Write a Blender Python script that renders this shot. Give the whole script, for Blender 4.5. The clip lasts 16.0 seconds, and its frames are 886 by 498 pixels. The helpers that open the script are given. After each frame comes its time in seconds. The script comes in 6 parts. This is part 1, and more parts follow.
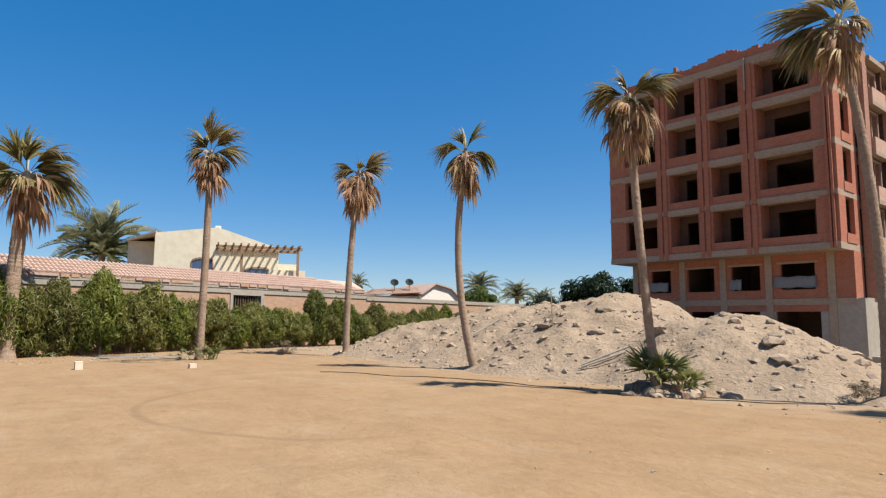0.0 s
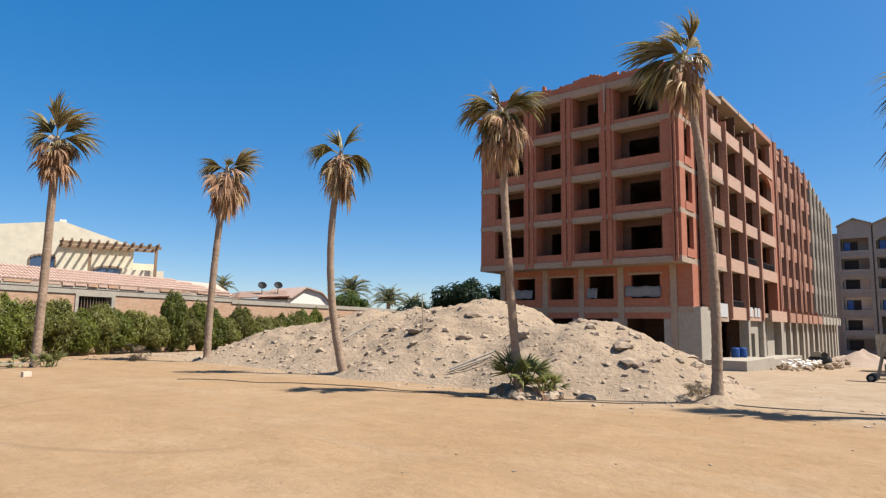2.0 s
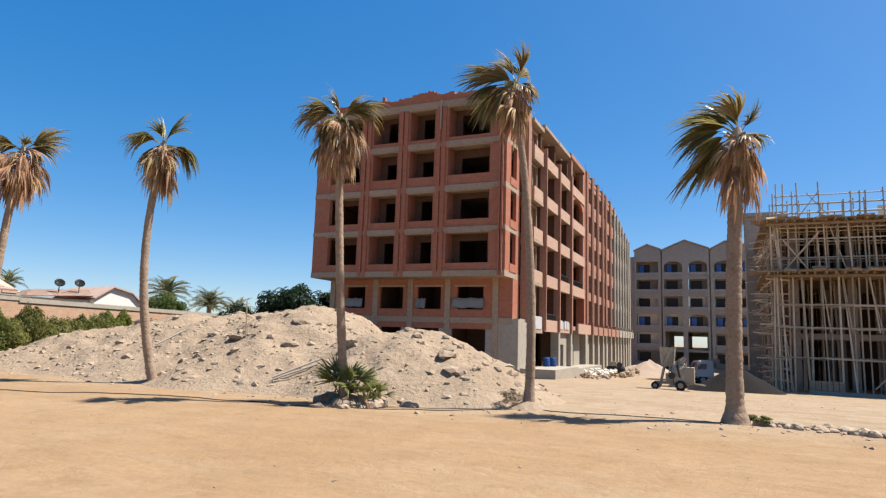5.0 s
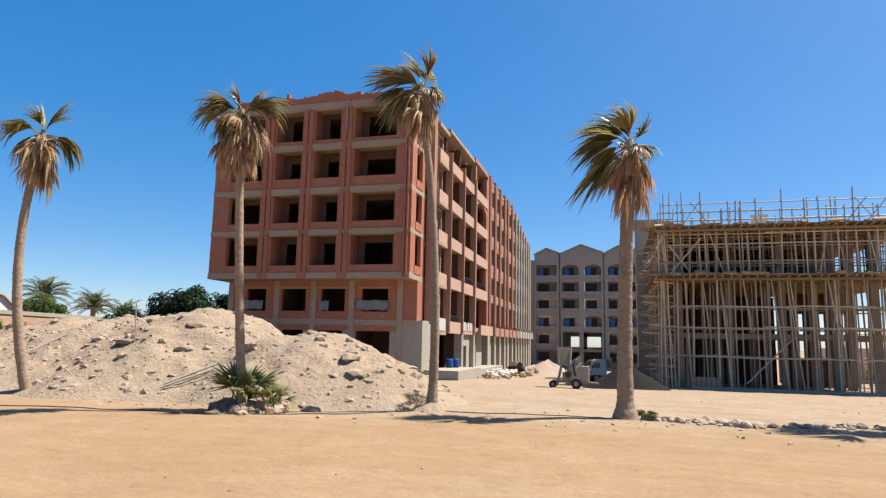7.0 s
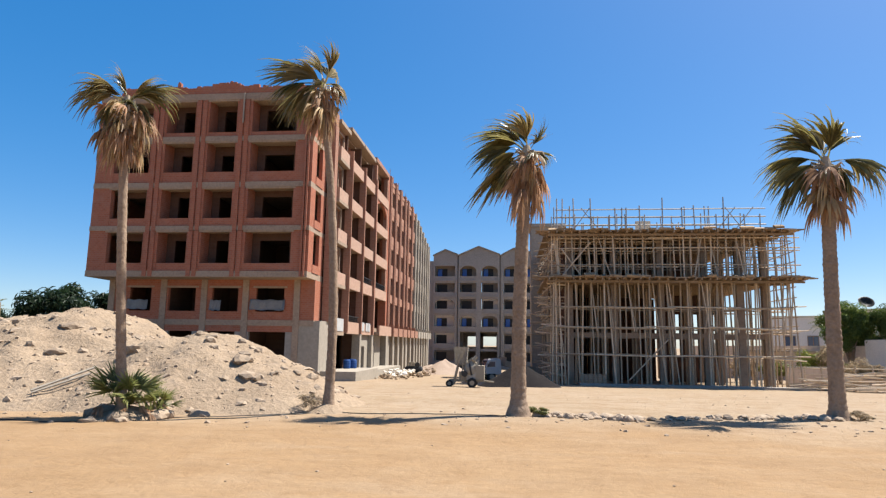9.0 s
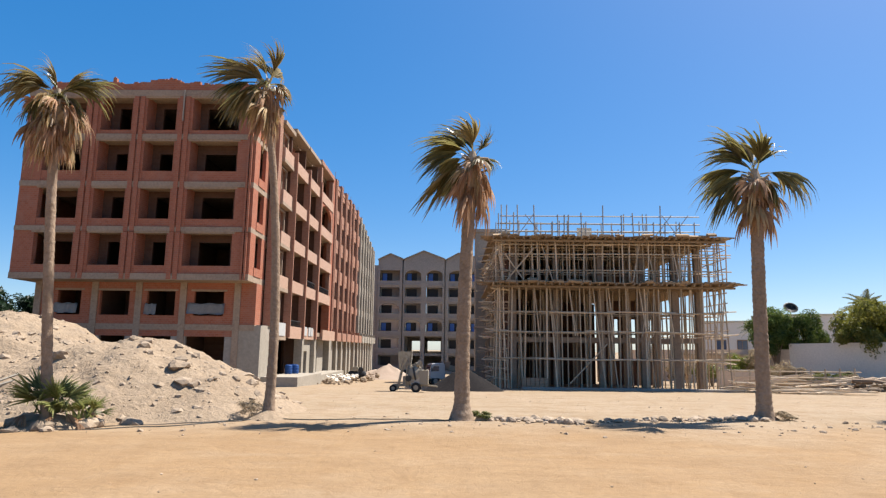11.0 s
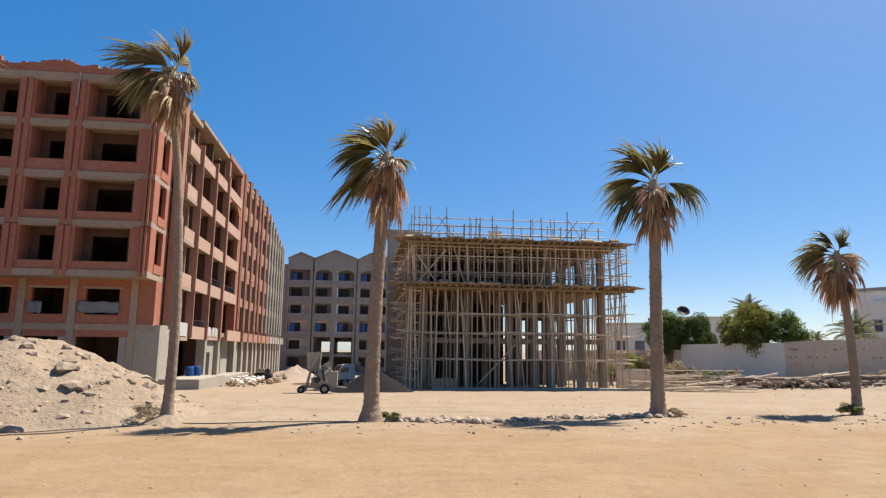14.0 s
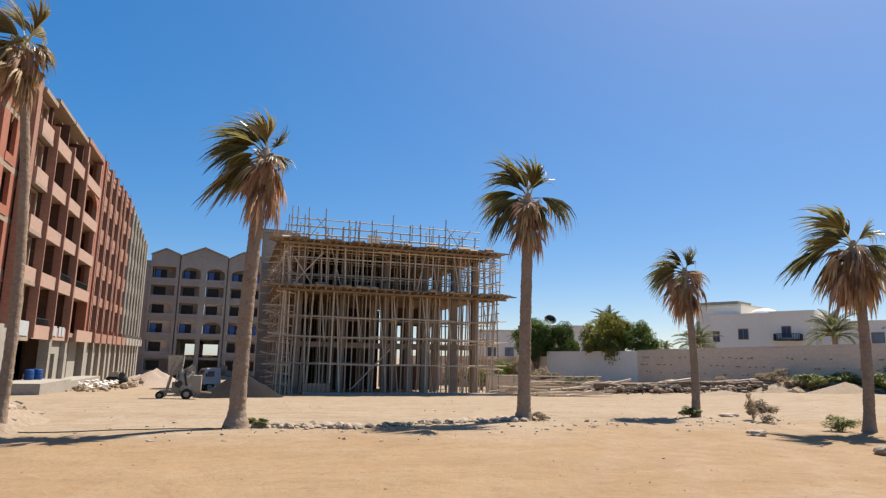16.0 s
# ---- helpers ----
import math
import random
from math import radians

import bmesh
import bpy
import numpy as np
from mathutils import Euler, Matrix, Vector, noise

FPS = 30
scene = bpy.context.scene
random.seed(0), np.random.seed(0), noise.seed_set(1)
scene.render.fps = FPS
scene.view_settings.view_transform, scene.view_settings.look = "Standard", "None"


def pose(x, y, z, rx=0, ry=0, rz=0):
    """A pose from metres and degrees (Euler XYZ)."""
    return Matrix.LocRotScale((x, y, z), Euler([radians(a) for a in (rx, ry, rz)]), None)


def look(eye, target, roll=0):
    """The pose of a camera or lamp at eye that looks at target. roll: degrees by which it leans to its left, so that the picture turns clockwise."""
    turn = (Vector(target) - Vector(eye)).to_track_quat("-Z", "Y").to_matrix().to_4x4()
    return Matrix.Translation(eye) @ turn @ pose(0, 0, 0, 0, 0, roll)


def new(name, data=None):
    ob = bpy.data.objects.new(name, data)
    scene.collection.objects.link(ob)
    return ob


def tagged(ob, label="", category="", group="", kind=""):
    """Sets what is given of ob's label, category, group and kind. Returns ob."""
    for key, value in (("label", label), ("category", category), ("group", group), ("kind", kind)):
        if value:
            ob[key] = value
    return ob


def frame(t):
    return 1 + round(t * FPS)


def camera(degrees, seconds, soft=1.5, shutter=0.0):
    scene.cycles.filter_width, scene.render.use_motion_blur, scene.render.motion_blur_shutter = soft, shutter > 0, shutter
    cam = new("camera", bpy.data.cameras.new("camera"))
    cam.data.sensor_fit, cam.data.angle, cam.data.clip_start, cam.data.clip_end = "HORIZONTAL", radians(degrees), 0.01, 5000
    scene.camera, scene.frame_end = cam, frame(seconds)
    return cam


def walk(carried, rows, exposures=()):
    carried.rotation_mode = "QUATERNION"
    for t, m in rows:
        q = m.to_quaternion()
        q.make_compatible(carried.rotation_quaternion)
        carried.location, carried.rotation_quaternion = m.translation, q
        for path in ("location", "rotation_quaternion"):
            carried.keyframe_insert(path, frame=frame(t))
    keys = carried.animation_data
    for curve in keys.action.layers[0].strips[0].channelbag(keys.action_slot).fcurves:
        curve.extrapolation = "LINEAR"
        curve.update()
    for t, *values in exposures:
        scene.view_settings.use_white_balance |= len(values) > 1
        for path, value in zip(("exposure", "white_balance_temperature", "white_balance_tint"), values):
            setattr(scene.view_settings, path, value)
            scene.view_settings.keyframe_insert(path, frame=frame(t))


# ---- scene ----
cam = camera(70.3, 16.0, soft=1.3)
PATH = [
    (0, pose(0, 0, 1.9, 96.34, -0.49, 50.76)),
    (0.5, pose(0, 0, 1.9, 96.44, -0.63, 47.69)),
    (1, pose(0, 0, 1.9, 96.55, -0.73, 45.09)),
    (1.5, pose(0, 0, 1.9, 96.71, -0.76, 42.56)),
    (2, pose(0, 0, 1.9, 96.91, -0.79, 39.13)),
    (2.5, pose(0, 0, 1.9, 97.20, -1.10, 36.09)),
    (3, pose(0, 0, 1.9, 97.53, -1.41, 33.36)),
    (3.5, pose(0, 0, 1.9, 97.69, -1.97, 30.40)),
    (4, pose(0, 0, 1.9, 97.78, -2.24, 27.84)),
    (6.5, pose(0, 0, 1.9, 98.28, -1.02, 17.58)),
    (7, pose(0, 0, 1.9, 98.39, -1.23, 15.07)),
    (7.5, pose(0, 0, 1.9, 98.42, -1.36, 12.57)),
    (8, pose(0, 0, 1.9, 98.47, -1.11, 10.23)),
    (8.5, pose(0, 0, 1.9, 98.50, -0.90, 8.08)),
    (9, pose(0, 0, 1.9, 98.58, -0.84, 5.92)),
    (11.5, pose(0, 0, 1.9, 99.09, -0.72, 0.19)),
    (12, pose(0, 0, 1.9, 99.08, -0.82, -0.51)),
    (12.5, pose(0, 0, 1.9, 99.16, -0.98, -1.36)),
    (13, pose(0, 0, 1.9, 99.19, -0.90, -2.67)),
    (13.5, pose(0, 0, 1.9, 99.15, -0.69, -4.72)),
    (14, pose(0, 0, 1.9, 99.21, -0.62, -7.12)),
    (14.5, pose(0, 0, 1.9, 99.37, -0.64, -9.51)),
    (15, pose(0, 0, 1.9, 99.54, -0.88, -11.97)),
    (15.5, pose(0, 0, 1.9, 99.67, -0.96, -15.17)),
    (16, pose(0, 0, 1.9, 99.82, -1.20, -18.37)),
]
walk(cam, PATH, [(0.0, 0.86), (1.5, 0.96), (4.0, 1.07), (9.0, 1.16), (13.0, 1.07), (16.0, 0.91)])

# ---- daylight ----
SUN = Vector((0.465, 0.255, 0.848)).normalized()
world = bpy.data.worlds.new("sky")
scene.world = world
world.use_nodes = True
wn = world.node_tree
sky = wn.nodes.new("ShaderNodeTexSky")
sky.sky_type, sky.sun_disc = "NISHITA", False
sky.sun_elevation = math.asin(SUN.z)
sky.sun_rotation = math.atan2(SUN.x, SUN.y)
sky.air_density, sky.dust_density, sky.ozone_density = 0.7, 0.7, 2.5
tone = wn.nodes.new("ShaderNodeHueSaturation")
tone.inputs["Saturation"].default_value = 2.0
tone.inputs["Hue"].default_value = 0.5045
haze = wn.nodes.new("ShaderNodeGamma")
haze.inputs["Gamma"].default_value = 0.55
wn.links.new(sky.outputs[0], haze.inputs["Color"])
wn.links.new(haze.outputs[0], tone.inputs["Color"])
wn.links.new(tone.outputs[0], wn.nodes["Background"].inputs[0])
wn.nodes["Background"].inputs[1].default_value = 0.161
lamp = bpy.data.lights.new("sun", "SUN")
lamp.energy, lamp.angle, lamp.color = 4.7, radians(0.55), (1.0, 0.955, 0.895)
sun = new("sun", lamp)
sun.matrix_basis = look(SUN * 60, (0, 0, 0))

# ---- materials ----
def nodes_of(name):
    m = bpy.data.materials.new(name)
    m.use_nodes = True
    t = m.node_tree
    return m, t, t.nodes["Principled BSDF"]


def add(t, kind, **values):
    n = t.nodes.new(kind)
    for key, v in values.items():
        n.inputs[key.replace("_", " ")].default_value = v
    return n


def blend(t, fac, a, b, how="MIX"):
    n = t.nodes.new("ShaderNodeMix")
    n.data_type, n.blend_type = "RGBA", how
    for slot, v in ((0, fac), (6, a), (7, b)):
        if hasattr(v, "node"):
            t.links.new(v, n.inputs[slot])
        elif slot:
            n.inputs[slot].default_value = (*v, 1)
        else:
            n.inputs[slot].default_value = v
    return n.outputs[2]


def ramp(t, src, lo, hi, a=0.0, b=1.0):
    n = t.nodes.new("ShaderNodeMapRange")
    for i, v in enumerate((lo, hi, a, b)):
        n.inputs[i + 1].default_value = v
    t.links.new(src, n.inputs[0])
    return n.outputs[0]


def place(t):
    return t.nodes.new("ShaderNodeNewGeometry").outputs["Position"]


def grain(t, scale, detail=4.0, rough=0.6, vec=None):
    n = add(t, "ShaderNodeTexNoise", Scale=scale, Detail=detail, Roughness=rough)
    t.links.new(vec or place(t), n.inputs["Vector"])
    return n.outputs[0]


def bumped(t, bsdf, src, strength, distance):
    b = add(t, "ShaderNodeBump", Strength=strength, Distance=distance)
    t.links.new(src, b.inputs["Height"])
    t.links.new(b.outputs[0], bsdf.inputs["Normal"])


def surface(name, c1, c2, big=0.4, fine=9.0, rough=0.85, relief=0.02, metal=0.0, stain=None, random_by=0.0):
    """Two tones in large patches, fine grain over them, optional dark stains."""
    m, t, b = nodes_of(name)
    col = blend(t, ramp(t, grain(t, big), 0.35, 0.65), c1, c2)
    g = grain(t, fine, 6.0)
    col = blend(t, 0.5, col, blend(t, ramp(t, g, 0.3, 0.7), tuple(v * 0.82 for v in c1), tuple(min(1, v * 1.12) for v in c2)))
    if stain:
        col = blend(t, ramp(t, grain(t, big * 2.7, 5.0, 0.7), 0.55, 0.75, 0, 0.8), col, stain)
    if random_by:
        r = t.nodes.new("ShaderNodeObjectInfo").outputs["Random"]
        hsv = add(t, "ShaderNodeHueSaturation")
        t.links.new(ramp(t, r, 0, 1, 1 - random_by, 1 + random_by), hsv.inputs["Value"])
        t.links.new(col, hsv.inputs["Color"])
        col = hsv.outputs[0]
    t.links.new(col, b.inputs["Base Color"])
    b.inputs["Roughness"].default_value, b.inputs["Metallic"].default_value = rough, metal
    b.inputs["Specular IOR Level"].default_value = 0.1
    if relief:
        bumped(t, b, g, 0.6, relief)
    return m


def brickwork(name, c1, c2, joint, long=0.26, high=0.13, patch=(0.3, 0.26, 0.22)):
    """Courses of hollow clay brick with smeared mortar, laid along x or y."""
    m, t, b = nodes_of(name)
    sep = t.nodes.new("ShaderNodeSeparateXYZ")
    t.links.new(place(t), sep.inputs[0])
    s = t.nodes.new("ShaderNodeMath")
    t.links.new(sep.outputs[0], s.inputs[0]), t.links.new(sep.outputs[1], s.inputs[1])
    com = t.nodes.new("ShaderNodeCombineXYZ")
    t.links.new(s.outputs[0], com.inputs[0]), t.links.new(sep.outputs[2], com.inputs[1])
    k = add(t, "ShaderNodeTexBrick", Scale=1.0, Mortar_Size=0.012, Brick_Width=long, Row_Height=high, Bias=0.1)
    k.inputs["Color1"].default_value, k.inputs["Color2"].default_value, k.inputs["Mortar"].default_value = (*c1, 1), (*c2, 1), (*joint, 1)
    t.links.new(com.outputs[0], k.inputs["Vector"])
    col = blend(t, ramp(t, grain(t, 0.7, 5.0, 0.7), 0.52, 0.8, 0, 0.55), k.outputs[0], patch)
    col = blend(t, 0.35, col, blend(t, grain(t, 5.0), tuple(v * 0.55 for v in c1), tuple(min(1, v * 1.4) for v in c2)))
    t.links.new(col, b.inputs["Base Color"])
    b.inputs["Roughness"].default_value = 0.92
    b.inputs["Specular IOR Level"].default_value = 0.15
    bumped(t, b, k.outputs[1], 0.5, -0.012)
    return m


def leafy(name, c1, c2, rough=0.5):
    m, t, b = nodes_of(name)
    r = t.nodes.new("ShaderNodeNewGeometry").outputs["Random Per Island"]
    col = blend(t, r, c1, c2)
    col = blend(t, ramp(t, grain(t, 1.3), 0.35, 0.65, 0, 0.6), col, tuple(v * 0.6 for v in c1))
    hsv = add(t, "ShaderNodeHueSaturation")
    t.links.new(ramp(t, t.nodes.new("ShaderNodeObjectInfo").outputs["Random"], 0, 1, 0.75, 1.3), hsv.inputs["Value"])
    t.links.new(col, hsv.inputs["Color"])
    col = hsv.outputs[0]
    t.links.new(col, b.inputs["Base Color"])
    b.inputs["Roughness"].default_value = rough
    b.inputs["Specular IOR Level"].default_value = 0.4
    tr = add(t, "ShaderNodeBsdfTranslucent")
    t.links.new(col, tr.inputs[0])
    mix = t.nodes.new("ShaderNodeMixShader")
    mix.inputs[0].default_value = 0.42
    t.links.new(b.outputs[0], mix.inputs[1]), t.links.new(tr.outputs[0], mix.inputs[2])
    t.links.new(mix.outputs[0], t.nodes["Material Output"].inputs[0])
    return m


def plain(name, c, rough=0.6, metal=0.0):
    return surface(name, c, tuple(v * 0.86 for v in c), 0.9, 14.0, rough, 0.004, metal)


def sand_material():
    m, t, b = nodes_of("sand")
    pos = place(t)
    sep = t.nodes.new("ShaderNodeSeparateXYZ")
    t.links.new(pos, sep.inputs[0])
    # driving lane in front, pale building ground behind the palms
    wob = ramp(t, grain(t, 0.22, 5.0), 0.2, 0.8, -2.5, 2.5)
    ysum = t.nodes.new("ShaderNodeMath")
    t.links.new(sep.outputs[1], ysum.inputs[0]), t.links.new(wob, ysum.inputs[1])
    lane = blend(t, ramp(t, grain(t, 0.16), 0.35, 0.65), LANE_A, LANE_B)
    site = blend(t, ramp(t, grain(t, 0.2), 0.35, 0.65), SITE_A, SITE_B)
    col = blend(t, ramp(t, ysum.outputs[0], 14.0, 18.0), lane, site)
    # wheel streaks along the lane
    st = t.nodes.new("ShaderNodeMapping")
    st.inputs["Scale"].default_value = (0.2, 1.0, 1.0)
    t.links.new(pos, st.inputs[0])
    streak = grain(t, 1.0, 4.0, 0.55, st.outputs[0])
    col = blend(t, ramp(t, streak, 0.5, 0.75, 0, 0.3), col, (0.186, 0.123, 0.0721))
    st2 = t.nodes.new("ShaderNodeMapping")
    st2.inputs["Scale"].default_value = (0.75, 2.1, 1.0)
    st2.inputs["Rotation"].default_value = (0, 0, 0.12)
    t.links.new(pos, st2.inputs[0])
    scuff = grain(t, 1.0, 6.0, 0.65, st2.outputs[0])
    col = blend(t, ramp(t, scuff, 0.5, 0.75, 0, 0.28), col, (0.17, 0.105, 0.0541))
    col = blend(t, ramp(t, streak, 0.44, 0.28, 0, 0.35), col, (0.34, 0.268, 0.186))
    # one turning circle pressed by tyres
    dist = t.nodes.new("ShaderNodeVectorMath")
    dist.operation = "DISTANCE"
    t.links.new(pos, dist.inputs[0])
    dist.inputs[1].default_value = TURN_CENTRE
    off = t.nodes.new("ShaderNodeMath")
    off.operation = "SUBTRACT"
    t.links.new(dist.outputs["Value"], off.inputs[0])
    off.inputs[1].default_value = TURN_RADIUS
    ab = t.nodes.new("ShaderNodeMath")
    ab.operation = "ABSOLUTE"
    t.links.new(off.outputs[0], ab.inputs[0])
    ring = ramp(t, ab.outputs[0], 0.14, 0.05, 0, 0.55)
    rm = t.nodes.new("ShaderNodeMath")
    rm.operation = "MULTIPLY"
    t.links.new(ring, rm.inputs[0]), t.links.new(ramp(t, ysum.outputs[0], 6.5, 5.0, 0, 0.8), rm.inputs[1])
    col = blend(t, rm.outputs[0], col, (0.154, 0.103, 0.0618))
    # wide pale ruts that swing out of the lane
    rut = t.nodes.new("ShaderNodeVectorMath")
    rut.operation = "DISTANCE"
    t.links.new(pos, rut.inputs[0])
    rut.inputs[1].default_value = (-12.0, 27.0, 0.0)
    east = ramp(t, sep.outputs[0], 2.0, 6.5)
    for radius in (24.9, 26.5, 28.6):
        gap = t.nodes.new("ShaderNodeMath")
        gap.operation = "SUBTRACT"
        t.links.new(rut.outputs["Value"], gap.inputs[0])
        gap.inputs[1].default_value = radius
        wide = t.nodes.new("ShaderNodeMath")
        wide.operation = "ABSOLUTE"
        t.links.new(gap.outputs[0], wide.inputs[0])
        both = t.nodes.new("ShaderNodeMath")
        both.operation = "MULTIPLY"
        t.links.new(ramp(t, wide.outputs[0], 0.5, 0.1, 0, 0.2), both.inputs[0]), t.links.new(east, both.inputs[1])
        col = blend(t, both.outputs[0], col, (0.36, 0.278, 0.19))
    # scuffed orange patches
    col = blend(t, ramp(t, grain(t, 1.9, 7.0, 0.7), 0.5, 0.66, 0, 0.5), col, (0.216, 0.126, 0.0592))
    # pale dust and darker scrapes
    col = blend(t, ramp(t, grain(t, 0.42, 7.0, 0.7), 0.5, 0.68, 0, 0.45), col, (0.36, 0.262, 0.165))
    col = blend(t, ramp(t, grain(t, 2.7, 8.0, 0.75), 0.56, 0.7, 0, 0.4), col, (0.2, 0.122, 0.064))
    g = grain(t, 6.0, 8.0, 0.7)
    fine = grain(t, 42.0, 4.0, 0.7)
    col = blend(t, ramp(t, grain(t, 0.9, 6.0, 0.65), 0.45, 0.7, 0, 0.42), col, (0.216, 0.134, 0.0721))
    col = blend(t, ramp(t, g, 0.3, 0.72, 0.0, 0.5), col, (0.216, 0.144, 0.0827), "MIX")
    col = blend(t, ramp(t, fine, 0.62, 0.74, 0, 0.35), col, (0.154, 0.113, 0.0772))
    t.links.new(col, b.inputs["Base Color"])
    b.inputs["Roughness"].default_value = 0.95
    b.inputs["Specular IOR Level"].default_value = 0.1
    h = t.nodes.new("ShaderNodeMath")
    t.links.new(g, h.inputs[0]), t.links.new(scuff, h.inputs[1])
    bumped(t, b, h.outputs[0], 0.6, 0.07)
    return m


LANE_A, LANE_B = (0.294, 0.185, 0.0939), (0.324, 0.215, 0.117)
SITE_A, SITE_B = (0.317, 0.246, 0.164), (0.349, 0.273, 0.191)
TURN_CENTRE, TURN_RADIUS = (-12.8, 8.0, 0.0), 4.75
SAND = sand_material()
BOULDER = surface("boulder", (0.248, 0.186, 0.13), (0.32, 0.246, 0.175), 2.5, 14.0, 0.92, 0.03, random_by=0.2)
RUBBLE = surface("rubble", (0.247, 0.179, 0.118), (0.32, 0.242, 0.165), 0.7, 7.0, 0.95, 0.14, stain=(0.202, 0.158, 0.118))
STONE = surface("stone", (0.293, 0.22, 0.152), (0.382, 0.295, 0.214), 1.5, 11.0, 0.9, 0.03, random_by=0.2)
FRONTBRICK = brickwork("lime_dusted_brick", (0.36, 0.216, 0.15), (0.444, 0.282, 0.204), (0.408, 0.306, 0.24), patch=(0.42, 0.324, 0.252))
BRICK = brickwork("clay_brick", (0.292, 0.095, 0.054), (0.362, 0.132, 0.0778), (0.302, 0.189, 0.135), patch=(0.292, 0.216, 0.173))
DUSTYBRICK = brickwork("dusty_brick", (0.273, 0.126, 0.0822), (0.337, 0.175, 0.119), (0.307, 0.224, 0.169), patch=(0.317, 0.238, 0.178))
OLDBRICK = brickwork("old_brick", (0.33, 0.165, 0.095), (0.44, 0.275, 0.175), (0.4, 0.325, 0.235), 0.25, 0.08, (0.5, 0.4, 0.29))
CONCRETE = surface("concrete", (0.275, 0.205, 0.148), (0.35, 0.265, 0.195), 0.6, 7.0, 0.9, 0.02, stain=(0.2, 0.135, 0.095))
PALECONC = surface("pale_concrete", (0.287, 0.253, 0.205), (0.342, 0.301, 0.245), 0.5, 6.0, 0.9, 0.02, stain=(0.233, 0.199, 0.157))
GREYWALL = surface("grey_render", (0.27, 0.24, 0.205), (0.335, 0.3, 0.257), 0.25, 5.0, 0.9, 0.02, stain=(0.2, 0.175, 0.151))
CREAM = surface("cream_render", (0.6, 0.54, 0.4), (0.64, 0.58, 0.44), 0.2, 2.0, 0.9, 0.0)
WHITE = surface("white_render", (0.72, 0.66, 0.57), (0.76, 0.7, 0.61), 0.2, 8.0, 0.9, 0.006)
SANDWALL = brickwork("sand_block", (0.62, 0.48, 0.355), (0.68, 0.54, 0.41), (0.56, 0.43, 0.32), 0.5, 0.25, (0.54, 0.41, 0.3))
PINKTILE = surface("pink_tile", (0.41, 0.28, 0.212), (0.48, 0.345, 0.275), 1.2, 16.0, 0.8, 0.02, stain=(0.34, 0.22, 0.18))
TIMBER = surface("scaffold_timber", (0.432, 0.33, 0.227), (0.583, 0.46, 0.324), 1.5, 18.0, 0.85, 0.01, random_by=0.3)
DECKWOOD = surface("deck_timber", (0.248, 0.166, 0.0994), (0.331, 0.24, 0.149), 1.2, 15.0, 0.85, 0.01, random_by=0.2)
STEEL = surface("galvanised_tube", (0.34, 0.326, 0.299), (0.394, 0.374, 0.34), 2.0, 20.0, 0.6, 0.0, 0.2, random_by=0.15)
BROWNWOOD = surface("brown_wood", (0.2, 0.13, 0.08), (0.28, 0.19, 0.12), 1.5, 20.0, 0.7, 0.006)
DARK = plain("dark_metal_and_openings", (0.05, 0.05, 0.05), 0.5, 0.3)
BARK = surface("palm_bark", (0.242, 0.168, 0.111), (0.324, 0.237, 0.168), 1.6, 13.0, 0.92, 0.07, stain=(0.154, 0.103, 0.0669))
# brick and block walls with the shade of deep rooms put into their colour
SHADEBLOCK = brickwork("shade_dark_block", (0.095, 0.05, 0.035), (0.12, 0.067, 0.047), (0.1, 0.07, 0.055), 0.4, 0.2, (0.1, 0.078, 0.062))
FROND = leafy("palm_leaf", (0.1, 0.09, 0.028), (0.37, 0.32, 0.12), 0.36)
CLUMP = leafy("young_palm_leaf", (0.138, 0.164, 0.0422), (0.285, 0.28, 0.106))
BOOT = surface("cut_leaf_base", (0.287, 0.218, 0.149), (0.379, 0.31, 0.23), 3.0, 20.0, 0.9, 0.01)
YELLOWING = leafy("yellowing_palm_leaf", (0.178, 0.146, 0.0507), (0.329, 0.247, 0.114))
DEAD = leafy("dry_palm_leaf", (0.324, 0.178, 0.0972), (0.594, 0.389, 0.232), 0.8)
GOLDEN = leafy("golden_dry_palm_leaf", (0.42, 0.29, 0.13), (0.62, 0.47, 0.27), 0.75)
DATE = leafy("date_palm_leaf", (0.139, 0.148, 0.0615), (0.344, 0.328, 0.172))
SHRUB = leafy("shrub_leaf", (0.0861, 0.115, 0.0148), (0.279, 0.283, 0.0533))
SHRUBDRY = leafy("sunburnt_shrub_leaf", (0.117, 0.129, 0.0234), (0.304, 0.281, 0.078))
DARKGREEN = leafy("green_tree_leaf", (0.05, 0.09, 0.015), (0.2, 0.24, 0.05))
FICUS = leafy("dark_tree_leaf", (0.015, 0.035, 0.015), (0.04, 0.07, 0.03))
BRIGHTLEAF = leafy("bright_tree_leaf", (0.17, 0.18, 0.025), (0.38, 0.34, 0.07))
DRYBUSH = leafy("dry_bush_twig", (0.28, 0.207, 0.123), (0.403, 0.319, 0.207), 0.9)
CLOTH = surface("grey_white_cloth", (0.367, 0.367, 0.355), (0.44, 0.434, 0.416), 2.0, 12.0, 0.9, 0.02)
BLUE = plain("blue_plastic", (0.03, 0.08, 0.24), 0.5)
REDPAINT = plain("grimy_grey_paint", (0.3, 0.26, 0.2), 0.8)
DUSTYSTEEL = surface("cement_caked_steel", (0.312, 0.281, 0.234), (0.39, 0.355, 0.304), 2.0, 12.0, 0.9, 0.02, stain=(0.172, 0.14, 0.101))
VANWHITE = plain("white_van_paint", (0.51, 0.503, 0.49), 0.35)
RUBBER = plain("tyre_rubber", (0.03, 0.03, 0.03), 0.9)
